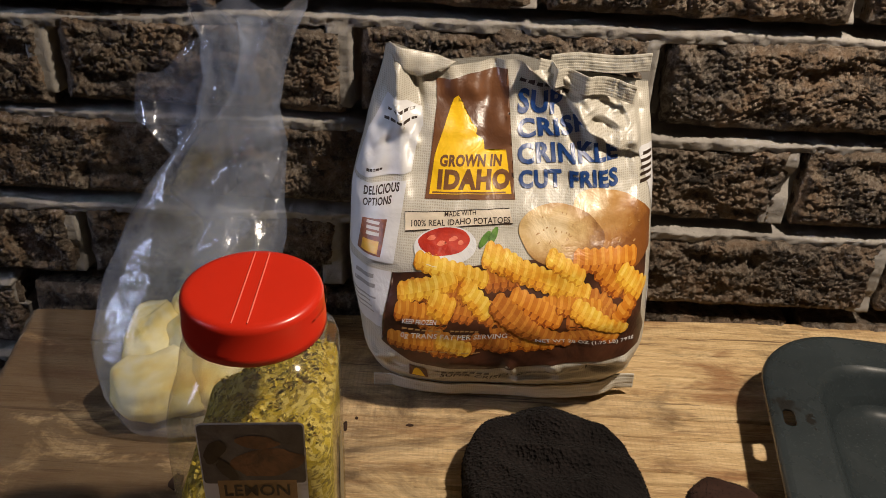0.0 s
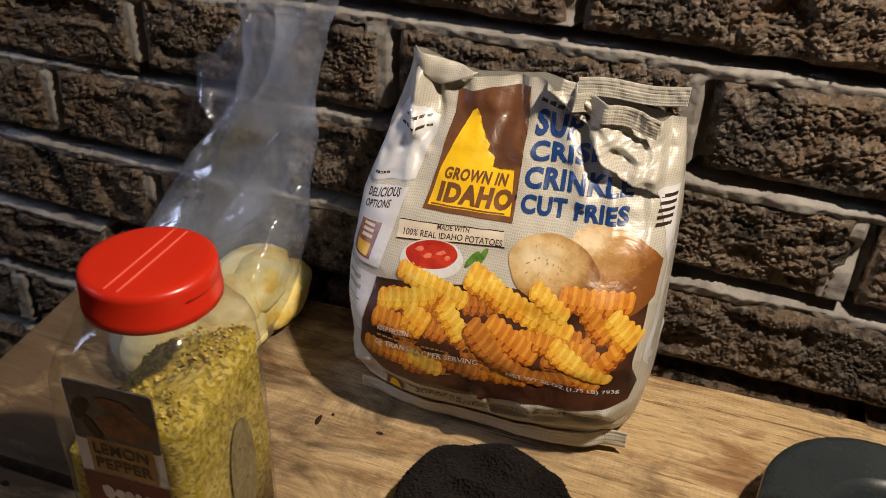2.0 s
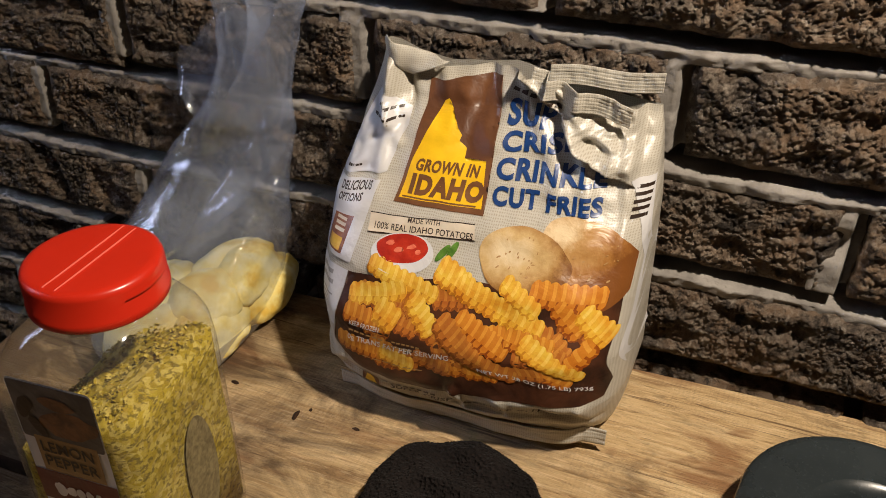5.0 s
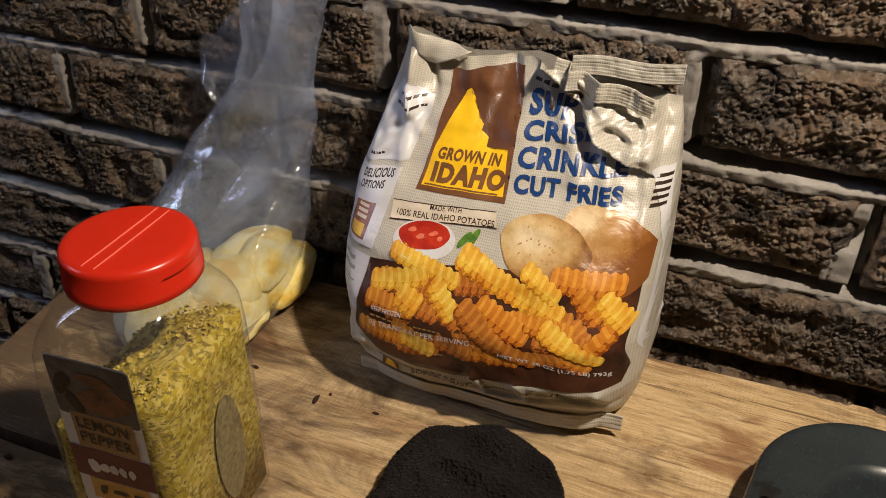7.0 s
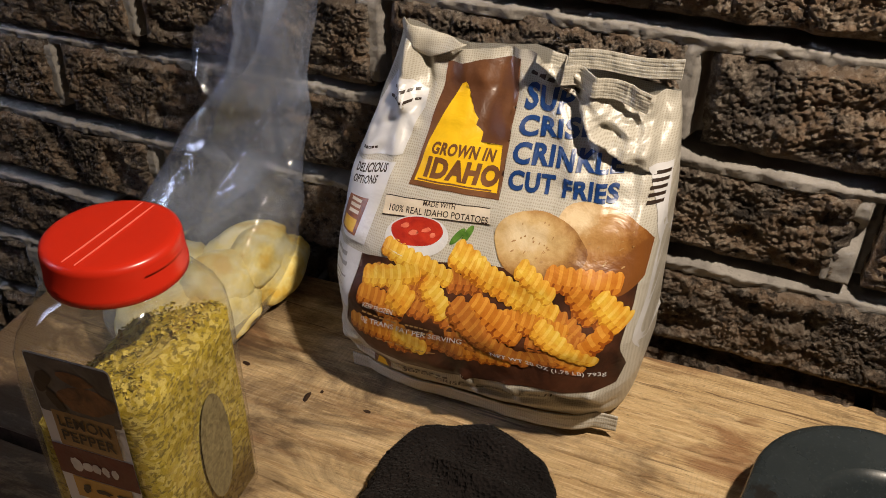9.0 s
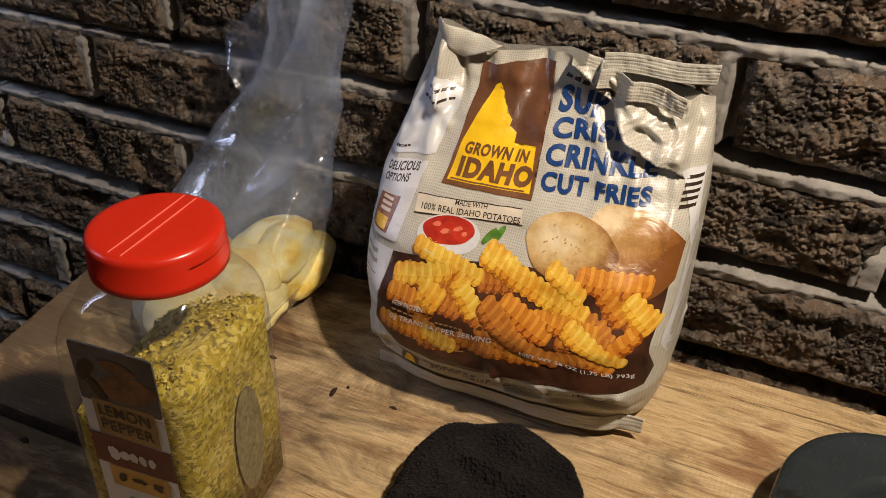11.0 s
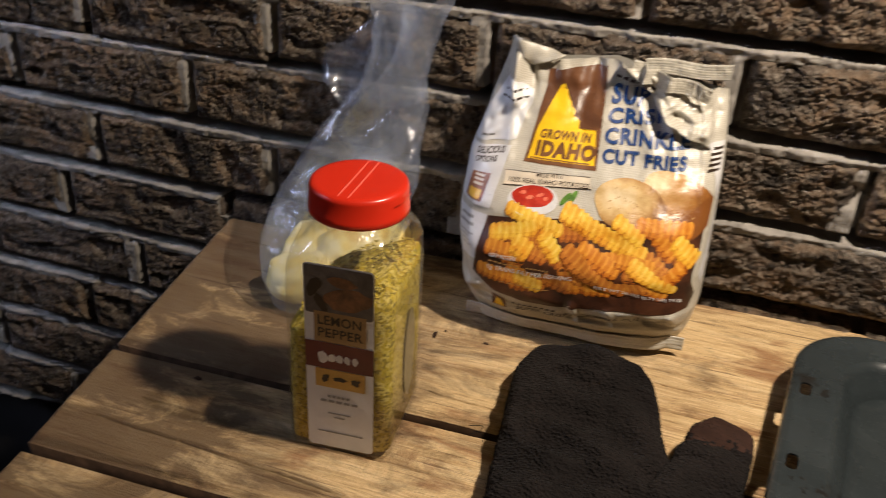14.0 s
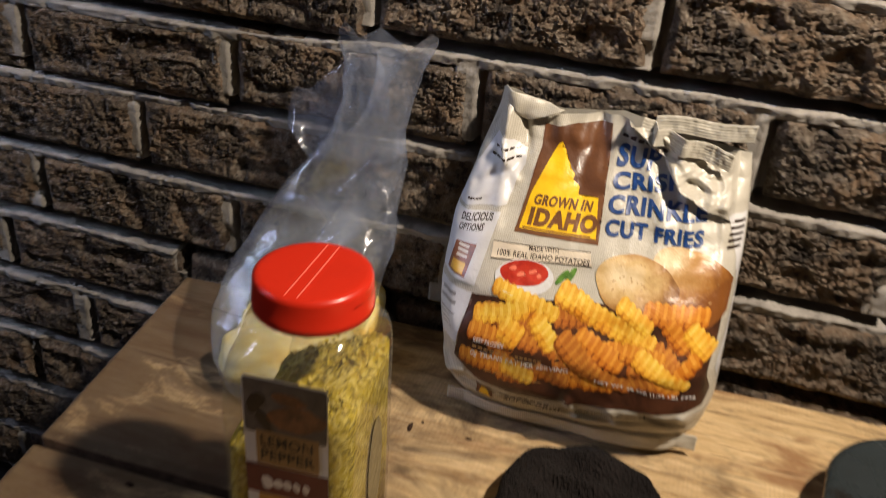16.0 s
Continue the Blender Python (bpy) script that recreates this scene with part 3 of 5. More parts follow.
def fold_line(s):
    p = Vector((0.119, 0.0, 0.9665)).lerp(Vector((0.184, 0.0, 0.9535)), s)
    p.z -= 0.0015 * math.sin(s * 6.3)
    p.y = min(bag_front(min(p.x, 0.178), min(p.z, 0.962)) - 0.001, -0.024) - 0.003 * math.sin(s * 9.0) * s
    return p, Vector((0.10, 0.22 - 0.25 * s, 0.95)).normalized()


crimped("folded_seal", fold_line, 0.0125, ridges=6, label="crimped seam folded over to the front")


def left_tip():
    bm = bmesh.new()

    def at(i, j):
        s, k = i / 29, j / 11
        a = Vector((0.0155, 0.0, 0.981)).lerp(Vector((0.036, 0.0, 0.961)), s)
        b = Vector((0.0185, 0.0, 0.984)).lerp(Vector((0.064, 0.0, 0.9735)), s)
        p = a.lerp(b, k)
        p.y = bag_front(p.x, min(p.z, 0.970)) - 0.0022 - 0.006 * math.sin(math.pi * k) * s - 0.002 * noise.noise((p.x * 110, p.z * 110, 3.0))
        return p

    grid(bm, 30, 12, at)
    ob = part("corner_tip", bm, BURLAP, fries_bag, "pointed crumpled corner of the bag")
    ob.modifiers.new("thickness", "SOLIDIFY").thickness = 0.0006


left_tip()

# ---- jar of lemon pepper ----
JAR_AT, JAR_TURN = (-0.0230, -0.2655), 5.0
jar = thing("seasoning_jar", (JAR_AT[0], JAR_AT[1], TOP), "clear square plastic jar of lemon pepper with a red lid", "spice jar")
jar_m = pose(JAR_AT[0], JAR_AT[1], TOP, 0, 0, JAR_TURN)


def rounded(w, d, r, n=10):
    """The outline of a rectangle with round corners, anticlockwise."""
    pts = []
    for cx, cy, a0 in ((w - r, d - r, 0), (-w + r, d - r, 90), (-w + r, -d + r, 180), (w - r, -d + r, 270)):
        for k in range(n):
            a = radians(a0 + 90 * k / (n - 1))
            pts.append((cx + r * math.cos(a), cy + r * math.sin(a)))
    return pts


def stacked(bm, rings, close_low=True, close_top=True):
    """Joins outlines of the same number of points, each at its height."""
    loops = [[bm.verts.new(p) for p in ring] for ring in rings]
    n = len(loops[0])
    for a, b in zip(loops, loops[1:]):
        for k in range(n):
            m = (k + 1) % n
            bm.faces.new((a[k], a[m], b[m], b[k]))
    if close_low:
        bm.faces.new(loops[0][::-1])
    if close_top:
        bm.faces.new(loops[-1])
    return loops


JW, JD = 0.0378, 0.0447
JAR_PROFILE = ((0.000, 0.955, 0.008), (0.0025, 0.985, 0.009), (0.007, 1.0, 0.010), (0.06, 1.0, 0.010), (0.130, 1.0, 0.011), (0.147, 0.985, 0.013), (0.156, 0.95, 0.017), (0.164, 0.88, 0.024), (0.170, 0.81, 0.027), (0.174, 0.765, 0.0285))


def jar_ring(z, k, r, inset=0.0):
    w, d = JW * k - inset, JD * k - inset
    if z > 0.165:
        w = d = min(w, d) if z > 0.172 else d * 0.5 + w * 0.5
    r = max(0.004, min(r, w, d) - inset * 0.5)
    return [jar_m @ Vector((x, y, z)) for x, y in rounded(w, d, min(r, w * 0.999, d * 0.999))]


bm = bmesh.new()
stacked(bm, [jar_ring(z, k, r) for z, k, r in JAR_PROFILE], close_top=False)
jar_body = part("jar_body", bm, JAR_FILM, jar, "clear plastic body with round shoulders")
bm = bmesh.new()


def fill_height(x, y):
    edge = max(abs(x) / JW, abs(y) / JD)
    return 0.129 + 0.36 * x - 6.0 * (x - 0.012) ** 2 - 0.006 * smooth(0.75, 1.0, edge) + 0.006 * fbm(x * 55, y * 55, 2.0, 4)


levels = [(z, k, r) for z, k, r in JAR_PROFILE if z < 0.13] + [(0.095, 1.0, 0.013), (0.11, 1.0, 0.013), (0.122, 1.0, 0.013)]
levels = [lv for lv in sorted(levels) if lv[0] >= 0.003]
outer = [(max(0.0015, z), k, r) for z, k, r in levels]
loops = []
inv = jar_m.inverted()
for z, k, r in outer:
    ring = []
    for p in jar_ring(z, k, r, 0.0014):
        q = inv @ p
        top = fill_height(q.x, q.y)
        ring.append(jar_m @ Vector((q.x, q.y, min(q.z, top))))
    loops.append(ring)
last = [inv @ p for p in jar_ring(0.12, 1.0, 0.013, 0.0014)]
for f in (1.0, 0.9, 0.75, 0.6, 0.45, 0.3, 0.15, 0.05):
    loops.append([jar_m @ Vector((q.x * f, q.y * f, fill_height(q.x * f, q.y * f))) for q in last])
stacked(bm, loops)
part("seasoning", bm, SEASONING, jar, "yellow seasoning with dark flecks, half filling the jar")

# loose flakes lying on the heap
bm = bmesh.new()
rng = random.Random(4)
for k in range(900):
    x, y = rng.uniform(-0.9, 0.9) * (JW - 0.003), rng.uniform(-0.9, 0.9) * (JD - 0.003)
    z = fill_height(x, y) + 0.0004
    s = rng.uniform(0.0006, 0.0016)
    m = jar_m @ pose(x, y, z, rng.uniform(-50, 50), rng.uniform(-50, 50), rng.uniform(0, 360))
    bm.faces.new([bm.verts.new(m @ Vector(c)) for c in ((-s, -s * 0.6, 0), (s, -s * 0.5, 0), (s * 0.7, s * 0.7, 0), (-s * 0.6, s * 0.5, 0))])
flakes = part("loose_flakes", bm, SEASONING, jar, smooth=False)
tagged(flakes, kind="stuff")

# lid
lid_m = pose(-0.0235, -0.2610, TOP, 0, 0, JAR_TURN - 5)
LR = 0.0336
bm = bmesh.new()
prof = ((0.1745, LR - 0.0035), (0.1742, LR - 0.0008), (0.1750, LR), (0.1790, LR), (0.1795, LR - 0.0004), (0.1915, LR - 0.0007), (0.1938, LR - 0.0014), (0.1950, LR - 0.0032), (0.1953, LR - 0.006), (0.1950, LR * 0.5), (0.1950, 0.002))
stacked(bm, [[lid_m @ Vector((r * math.cos(2 * math.pi * k / 96), r * math.sin(2 * math.pi * k / 96), z)) for k in range(96)] for z, r in prof])
lid = part("lid", bm, RED, jar, "glossy red flip-top lid")
# hinge lines in a paler red than the lid
RED_EDGE = plain("pale_red_edge", (0.72, 0.16, 0.12), 0.4, 0.5, 0.1)
for off in (-0.0035, 0.0035):
    bm = bmesh.new()
    half = 0.0285
    m = lid_m @ pose(0, 0, 0.1951, 0, 0, 2)
    box(bm, off - 0.00025, off + 0.00025, -half, half, -0.0002, 0.0005)
    bmesh.ops.transform(bm, matrix=m, verts=bm.verts)
    part("hinge_line", bm, RED_EDGE, lid, smooth=False)
bm = bmesh.new()
for k in range(24):
    a0, a1 = (radians(-24 + 46 * q / 24) for q in (k, k + 1))
    vs = []
    for a, z in ((a0, 0.1880), (a1, 0.1880), (a1, 0.1890), (a0, 0.1890)):
        vs.append(bm.verts.new(lid_m @ Vector(((LR + 0.0006) * math.cos(a), (LR + 0.0006) * math.sin(a), z))))
    bm.faces.new(vs)
part("flap_edge", bm, RED, lid, smooth=False)

# grip hollow on the flank
bm = bmesh.new()
ring_o, ring_i = [], []
for k in range(48):
    a = 2 * math.pi * k / 48
    ring_o.append(jar_m @ Vector((JW + 0.0004, 0.002 + 0.0175 * math.cos(a), 0.066 + 0.048 * math.sin(a))))
    ring_i.append(jar_m @ Vector((JW + 0.0012, 0.002 + 0.0160 * math.cos(a), 0.066 + 0.0455 * math.sin(a))))
stacked(bm, [ring_o, ring_i], False, False)
part("grip_rim", bm, JAR_FILM, jar, "oval moulded grip in the side")
# flat patch of darker flakes; the hollow's shade is put into its colour
bm = bmesh.new()
bm.faces.new([bm.verts.new(jar_m @ Vector((JW + 0.0003, 0.004 + 0.0135 * math.cos(2 * math.pi * k / 48), 0.064 + 0.038 * math.sin(2 * math.pi * k / 48)))) for k in range(48)])
GRIP = ink("grip_shaded_flakes", (0.24, 0.20, 0.10), second=(0.10, 0.08, 0.04), scale=260.0)
part("grip_hollow", bm, GRIP, jar, "darker patch of the grip, its shade in the colour", smooth=False)

# label
LABEL_W, LABEL_Z0, LABEL_Z1 = 0.0475, 0.002, 0.154
WHITE_PAPER = ink("white_label", (0.80, 0.79, 0.80), 0.04)
PHOTO_GREY = ink("label_photo_ground", (0.16, 0.14, 0.13), second=(0.06, 0.052, 0.05), scale=50.0)
TAN = ink("label_tan", (0.36, 0.22, 0.085))
MAROON = ink("label_maroon", (0.14, 0.025, 0.02))
AMBER = ink("label_amber", (0.62, 0.36, 0.08))
DARK_INK = ink("dark_ink", (0.03, 0.018, 0.012))
MEAT = ink("label_roast", (0.25, 0.11, 0.045), second=(0.10, 0.045, 0.02), scale=120.0)
GREY_INK = ink("grey_ink", (0.30, 0.29, 0.29))
PALE_INK = ink("pale_ink", (0.75, 0.70, 0.66))


def label_at(x, z, up=0.0):
    """A place on the jar's front: metres across and up from the foot."""
    return jar_m @ Vector((x * 1.1 + 0.0025, -JD - 0.0005 - up, z + 0.0035))


def label_shape(name, pts, material, up, parent, label=""):
    bm = bmesh.new()
    bm.faces.new([bm.verts.new(label_at(x, z, up)) for x, z in pts])
    return part(name, bm, material, parent, label, smooth=False)


def rect(x0, x1, z0, z1, r=0.0):
    if not r:
        return [(x0, z0), (x1, z0), (x1, z1), (x0, z1)]
    cx, cz = (x0 + x1) / 2, (z0 + z1) / 2
    return [(cx + x, cz + z) for x, z in rounded((x1 - x0) / 2, (z1 - z0) / 2, r, 6)]


def oval(cx, cz, a, b, turn=0.0, n=28, wob=0.0, seed=0.0):
    out = []
    for k in range(n):
        t = 2 * math.pi * k / n
        q = 1 + wob * noise.noise((math.cos(t) * 1.5 + seed, math.sin(t) * 1.5, seed))
        x, z = a * q * math.cos(t), b * q * math.sin(t)
        c, s = math.cos(radians(turn)), math.sin(radians(turn))
        out.append((cx + x * c - z * s, cz + x * s + z * c))
    return out


W = LABEL_W / 2
label_ob = label_shape("paper_label", rect(-W / 1.1, W / 1.1, LABEL_Z0, LABEL_Z1, 0.003), WHITE_PAPER, 0.0, jar, "printed paper label with a photo of roast meat")
label_shape("photo_ground", rect(-W / 1.1 + 0.0006, W / 1.1 - 0.0006, 0.1165, LABEL_Z1 - 0.001, 0.002), PHOTO_GREY, 0.0003, label_ob)
label_shape("printed_roast", oval(0.005, 0.130, 0.0150, 0.0085, 10, wob=0.25, seed=2), MEAT, 0.0005, label_ob)
label_shape("printed_roast", oval(0.002, 0.1425, 0.009, 0.0036, -8, wob=0.25, seed=5), MEAT, 0.0006, label_ob)
label_shape("printed_pepper", oval(-0.0150, 0.137, 0.004, 0.0075, -25, wob=0.3, seed=3), DARK_INK, 0.0006, label_ob)
label_shape("printed_pepper", oval(-0.0110, 0.1255, 0.003, 0.007, 25, wob=0.3, seed=7), DARK_INK, 0.0007, label_ob)
label_shape("title_panel", rect(-0.0155, 0.0170, 0.0945, 0.1185), TAN, 0.0004, label_ob)
label_shape("brand_band", rect(-W / 1.1, W / 1.1, 0.0725, 0.0940), MAROON, 0.0004, label_ob)
for x, a, b in ((-0.0105, 0.0032, 0.0048), (-0.0045, 0.0026, 0.0032), (0.0005, 0.0024, 0.0032), (0.0052, 0.0022, 0.0032), (0.0100, 0.0020, 0.0030)):
    label_shape("brand_mark", oval(x, 0.0820, a, b, 0, 16, 0.35, x * 500), PALE_INK, 0.0007, label_ob)
label_shape("amber_band", rect(-0.0155, 0.0165, 0.0565, 0.0720), AMBER, 0.0004, label_ob)
for x, a, b in ((-0.009, 0.0022, 0.003), (0.001, 0.0042, 0.0016), (0.0105, 0.003, 0.0027)):
    label_shape("food_symbol", oval(x, 0.0645, a, b, 0, wob=0.6, seed=x * 300), DARK_INK, 0.0007, label_ob)
for z, x0, x1, h in ((0.0475, -0.008, 0.007, 0.0022), (0.0432, -0.0125, 0.0125, 0.0022)):
    for k in range(5):
        a = x0 + (x1 - x0) * k / 5
        label_shape("text_bar", rect(a, a + (x1 - x0) / 5 * 0.8, z, z + h), GREY_INK, 0.0004, label_ob)
for z, x0, x1 in ((0.0330, -0.008, 0.007), (0.0295, -0.004, 0.003), (0.0155, -0.015, 0.015)):
    label_shape("text_bar", rect(x0, x1, z, z + 0.0013), GREY_INK, 0.0004, label_ob)


def words(name, body, place, p0, p1, p2, material, parent, thick=0.0, label=""):
    """Flat lettering: p0 lower left, p1 lower right, p2 upper left of its line; place(a, b) lays it on a surface."""
    data = bpy.data.curves.new("lettering", "FONT")
    data.body, data.resolution_u, data.offset, data.space_character = body, 3, thick, 1.0 + 2.2 * thick
    ob = bpy.data.objects.new("lettering", data)
    scene.collection.objects.link(ob)
    bpy.context.view_layer.update()
    me = bpy.data.meshes.new_from_object(ob.evaluated_get(bpy.context.evaluated_depsgraph_get()))
    bpy.data.objects.remove(ob)
    bm = bmesh.new()
    bm.from_mesh(me)
    bpy.data.meshes.remove(me)
    xs, ys = [v.co.x for v in bm.verts], [v.co.y for v in bm.verts]
    x0, x1, y0, y1 = min(xs), max(xs), min(ys), max(ys)
    cuts = 8
    for k in range(1, cuts):
        x = x0 + (x1 - x0) * k / cuts
        bmesh.ops.bisect_plane(bm, geom=list(bm.verts) + list(bm.edges) + list(bm.faces), plane_co=(x, 0, 0), plane_no=(1, 0, 0))
    for k in range(1, 4):
        bmesh.ops.bisect_plane(bm, geom=list(bm.verts) + list(bm.edges) + list(bm.faces), plane_co=(0, y0 + (y1 - y0) * k / 4, 0), plane_no=(0, 1, 0))
    for v in bm.verts:
        u, w = (v.co.x - x0) / (x1 - x0), (v.co.y - y0) / (y1 - y0)
        a = p0[0] + (p1[0] - p0[0]) * u + (p2[0] - p0[0]) * w
        b = p0[1] + (p1[1] - p0[1]) * u + (p2[1] - p0[1]) * w
        v.co = place(a, b)
    return part(name, bm, material, parent, label, smooth=False)


words("title_lettering", "LEMON", lambda a, b: label_at(a, b, 0.0008), (-0.0130, 0.1085), (0.0140, 0.1085), (-0.0130, 0.1160), DARK_INK, label_ob, 0.015)
words("title_lettering", "PEPPER", lambda a, b: label_at(a, b, 0.0008), (-0.0130, 0.0988), (0.0150, 0.0988), (-0.0130, 0.1060), DARK_INK, label_ob, 0.015)

# print on the bag
BROWN_INK = ink("brown_print", (0.10, 0.040, 0.018), second=(0.19, 0.080, 0.032), scale=25.0)
YELLOW_INK = ink("yellow_print", (0.82, 0.50, 0.012), 0.08)
BLUE_INK = ink("blue_lettering", (0.009, 0.042, 0.165))
TABLE_INK = ink("printed_dark_table", (0.085, 0.030, 0.014), second=(0.020, 0.009, 0.006), scale=35.0)
CREAM_INK = ink("cream_print", (0.66, 0.58, 0.46))
WHITE_INK = ink("white_print", (0.62, 0.62, 0.63), 0.04)
KETCHUP = ink("printed_ketchup", (0.50, 0.035, 0.012), second=(0.32, 0.015, 0.008), scale=90.0)
LEAF = ink("printed_leaf", (0.12, 0.26, 0.035), second=(0.05, 0.13, 0.015), scale=150.0)


def potato_ink(name, cx, cz, a, b, tones):
    """The tone of a printed potato: pale in its middle, brown towards the edge."""
    n = Nodes(name, 0.33)
    sub = n.t.nodes.new("ShaderNodeVectorMath")
    sub.operation = "SUBTRACT"
    n.link(n.co, sub.inputs[0])
    sub.inputs[1].default_value = (cx, 0, cz)
    mul = n.t.nodes.new("ShaderNodeVectorMath")
    mul.operation = "MULTIPLY"
    n.link(sub.outputs[0], mul.inputs[0])
    mul.inputs[1].default_value = (1 / a, 0, 1 / b)
    size = n.t.nodes.new("ShaderNodeVectorMath")
    size.operation = "LENGTH"
    n.link(mul.outputs[0], size.inputs[0])
    f = n.math("ADD", n.math("MULTIPLY", size.outputs["Value"], 0.85), n.math("MULTIPLY", n.math("SUBTRACT", n.noise(70, 6, 0.7), 0.5), 1.1))
    n.colour(n.ramp(f, list(zip((0.1, 0.45, 0.75, 1.0), tones))))
    n.bump(n.noise(55, 4, 0.55, warp=0.6), 0.35, 0.003)
    return n.m


SMALL_PICTURE = ink("printed_small_pack", (0.30, 0.10, 0.035), second=(0.14, 0.045, 0.02), scale=200.0)
SPOT = ink("printed_potato_eye", (0.40, 0.23, 0.09))
FRY_INKS = [[ink("printed_fry", c, second=d, scale=75.0) for c, d in rows] for rows in (
    (((0.76, 0.48, 0.055), (0.64, 0.26, 0.018)), ((0.82, 0.58, 0.12), (0.72, 0.36, 0.03)), ((0.64, 0.32, 0.022), (0.40, 0.12, 0.008))),
    (((0.58, 0.22, 0.022), (0.46, 0.14, 0.012)), ((0.68, 0.32, 0.045), (0.58, 0.22, 0.025)), ((0.34, 0.09, 0.008), (0.20, 0.04, 0.005))),
    (((0.48, 0.17, 0.025), (0.38, 0.11, 0.018)), ((0.58, 0.25, 0.04), (0.48, 0.18, 0.03)), ((0.27, 0.08, 0.012), (0.20, 0.05, 0.01))))]


def on_bag(x, z, up):
    # from the flat layout of the print to the bag
    lift = smooth(0.840, 0.805, z) * smooth(0.09, 0.15, x)
    x = 0.965 * x + 0.0028 - 0.0028 * smooth(0.86, 0.83, z) + 0.005 * lift
    z += 0.0085 * lift
    z = z - 0.0045 - 0.065 * max(0.0, z - 0.885)
    z2 = z + (bag_top(x) - 0.972) * smooth(0.93, 0.972, z)
    return Vector((x, bag_front(x, z) - up, z2 + up * 0.4))


def cut_fine(bm, step):
    """Cuts flat shapes in the x-z plane into small faces, so that they can follow the bag."""
    for axis in (0, 2):
        lo, hi = min(v.co[axis] for v in bm.verts), max(v.co[axis] for v in bm.verts)
        k = math.ceil(lo / step)
        while k * step < hi:
            at, way = [0, 0, 0], [0, 0, 0]
            at[axis], way[axis] = k * step, 1
            bmesh.ops.bisect_plane(bm, geom=list(bm.verts) + list(bm.edges) + list(bm.faces), plane_co=at, plane_no=way)
            k += 1


def print_shape(name, pts, material, layer, parent=None, label="", step=0.0022):
    bm = bmesh.new()
    face = bm.faces.new([bm.verts.new((x, 0, z)) for x, z in pts])
    bmesh.ops.triangulate(bm, faces=[face])
    cut_fine(bm, step)
    for v in bm.verts:
        v.co = on_bag(v.co.x, v.co.z, 0.0005 + 0.00007 * layer)
    return part(name, bm, material, parent or fries_bag, label, smooth=True)


def print_words(body, p0, p1, p2, material, layer=3, thick=0.02, parent=None):
    """Lettering that follows the bag and vanishes under its folded top."""
    ob = words("lettering", body, lambda a, b: Vector((a, 0, b)), p0, p1, p2, material, parent or fries_bag, thick)
    bm = bmesh.new()
    bm.from_mesh(ob.data)
    cut_fine(bm, 0.0015 if p2[1] - p0[1] > 0.006 else 0.003)
    hidden = []
    for v in bm.verts:
        x, z = 0.965 * v.co.x + 0.0028, v.co.z - 0.0045 - 0.065 * max(0.0, v.co.z - 0.885)
        if flap_over(x, z, 0.5) > 0.25:
            hidden.append(v)
        v.co = on_bag(v.co.x, v.co.z, 0.0005 + 0.00007 * layer)
    bmesh.ops.delete(bm, geom=hidden, context="VERTS")
    bm.to_mesh(ob.data)
    bm.free()
    return ob


photo = print_shape("fries_photo", [(0.027, 0.861), (0.046, 0.864), (0.114, 0.872), (0.163, 0.873), (0.205, 0.870), (0.2055, 0.851), (0.2065, 0.812), (0.2030, 0.801), (0.175, 0.799), (0.141, 0.799), (0.077, 0.7985), (0.045, 0.803), (0.024, 0.815), (0.027, 0.835)], TABLE_INK, 0, label="printed photo of golden crinkle cut fries")
seal = print_shape("origin_badge", [(0.0500, 0.972), (0.0745, 0.976), (0.1000, 0.977), (0.0985, 0.949), (0.1092, 0.9032), (0.0467, 0.902), (0.0491, 0.925), (0.0513, 0.956)], BROWN_INK, 0, label="brown and yellow printed badge")
print_shape("state_outline", [(0.0633, 0.960), (0.0662, 0.962), (0.0700, 0.953), (0.0732, 0.9456), (0.0770, 0.945), (0.0807, 0.9416), (0.0800, 0.938), (0.0856, 0.9342), (0.0864, 0.9296), (0.0920, 0.928), (0.1015, 0.9302), (0.1066, 0.9060), (0.0495, 0.9045), (0.0518, 0.9262), (0.0587, 0.9468)], YELLOW_INK, 1, seal)
print_words("GROWN IN", (0.0555, 0.9200), (0.0985, 0.9208), (0.0560, 0.9268), BROWN_INK, 3, 0.042, seal)
print_words("IDAHO", (0.0545, 0.9068), (0.1050, 0.9080), (0.0550, 0.9186), BROWN_INK, 3, 0.060, seal)
print_shape("badge_rule", [(0.0515, 0.9050), (0.1025, 0.9062), (0.1025, 0.9070), (0.0515, 0.9058)], BROWN_INK, 2, seal)
print_words("SUP", (0.1085, 0.9500), (0.1400, 0.9540), (0.1083, 0.9655), BLUE_INK, 2, 0.040)
print_words("CRISP", (0.1100, 0.9365), (0.1590, 0.9425), (0.1080, 0.9475), BLUE_INK, 2, 0.040)
print_words("CRINKLE", (0.1105, 0.9225), (0.1810, 0.9262), (0.1090, 0.9340), BLUE_INK, 2, 0.040)
print_words("CUT FRIES", (0.1120, 0.9088), (0.1820, 0.9109), (0.1108, 0.9195), BLUE_INK, 2, 0.040)
for k in range(6):
    x = 0.1085 + 0.006 * k
    print_shape("brand_mark", [(x, 0.9700), (x + 0.0045, 0.9698), (x + 0.0050, 0.9720 + 0.0015 * (k % 2)), (x + 0.0008, 0.9722)], DARK_INK, 2)
ribbon = print_shape("ribbon", [(0.0336, 0.8945), (0.1056, 0.8987), (0.1085, 0.8905), (0.0345, 0.8838)], CREAM_INK, 1, label="cream printed ribbon")
print_shape("ribbon_edge", [(0.0345, 0.8836), (0.1085, 0.8903), (0.1085, 0.8909), (0.0345, 0.8842)], DARK_INK, 2, ribbon)
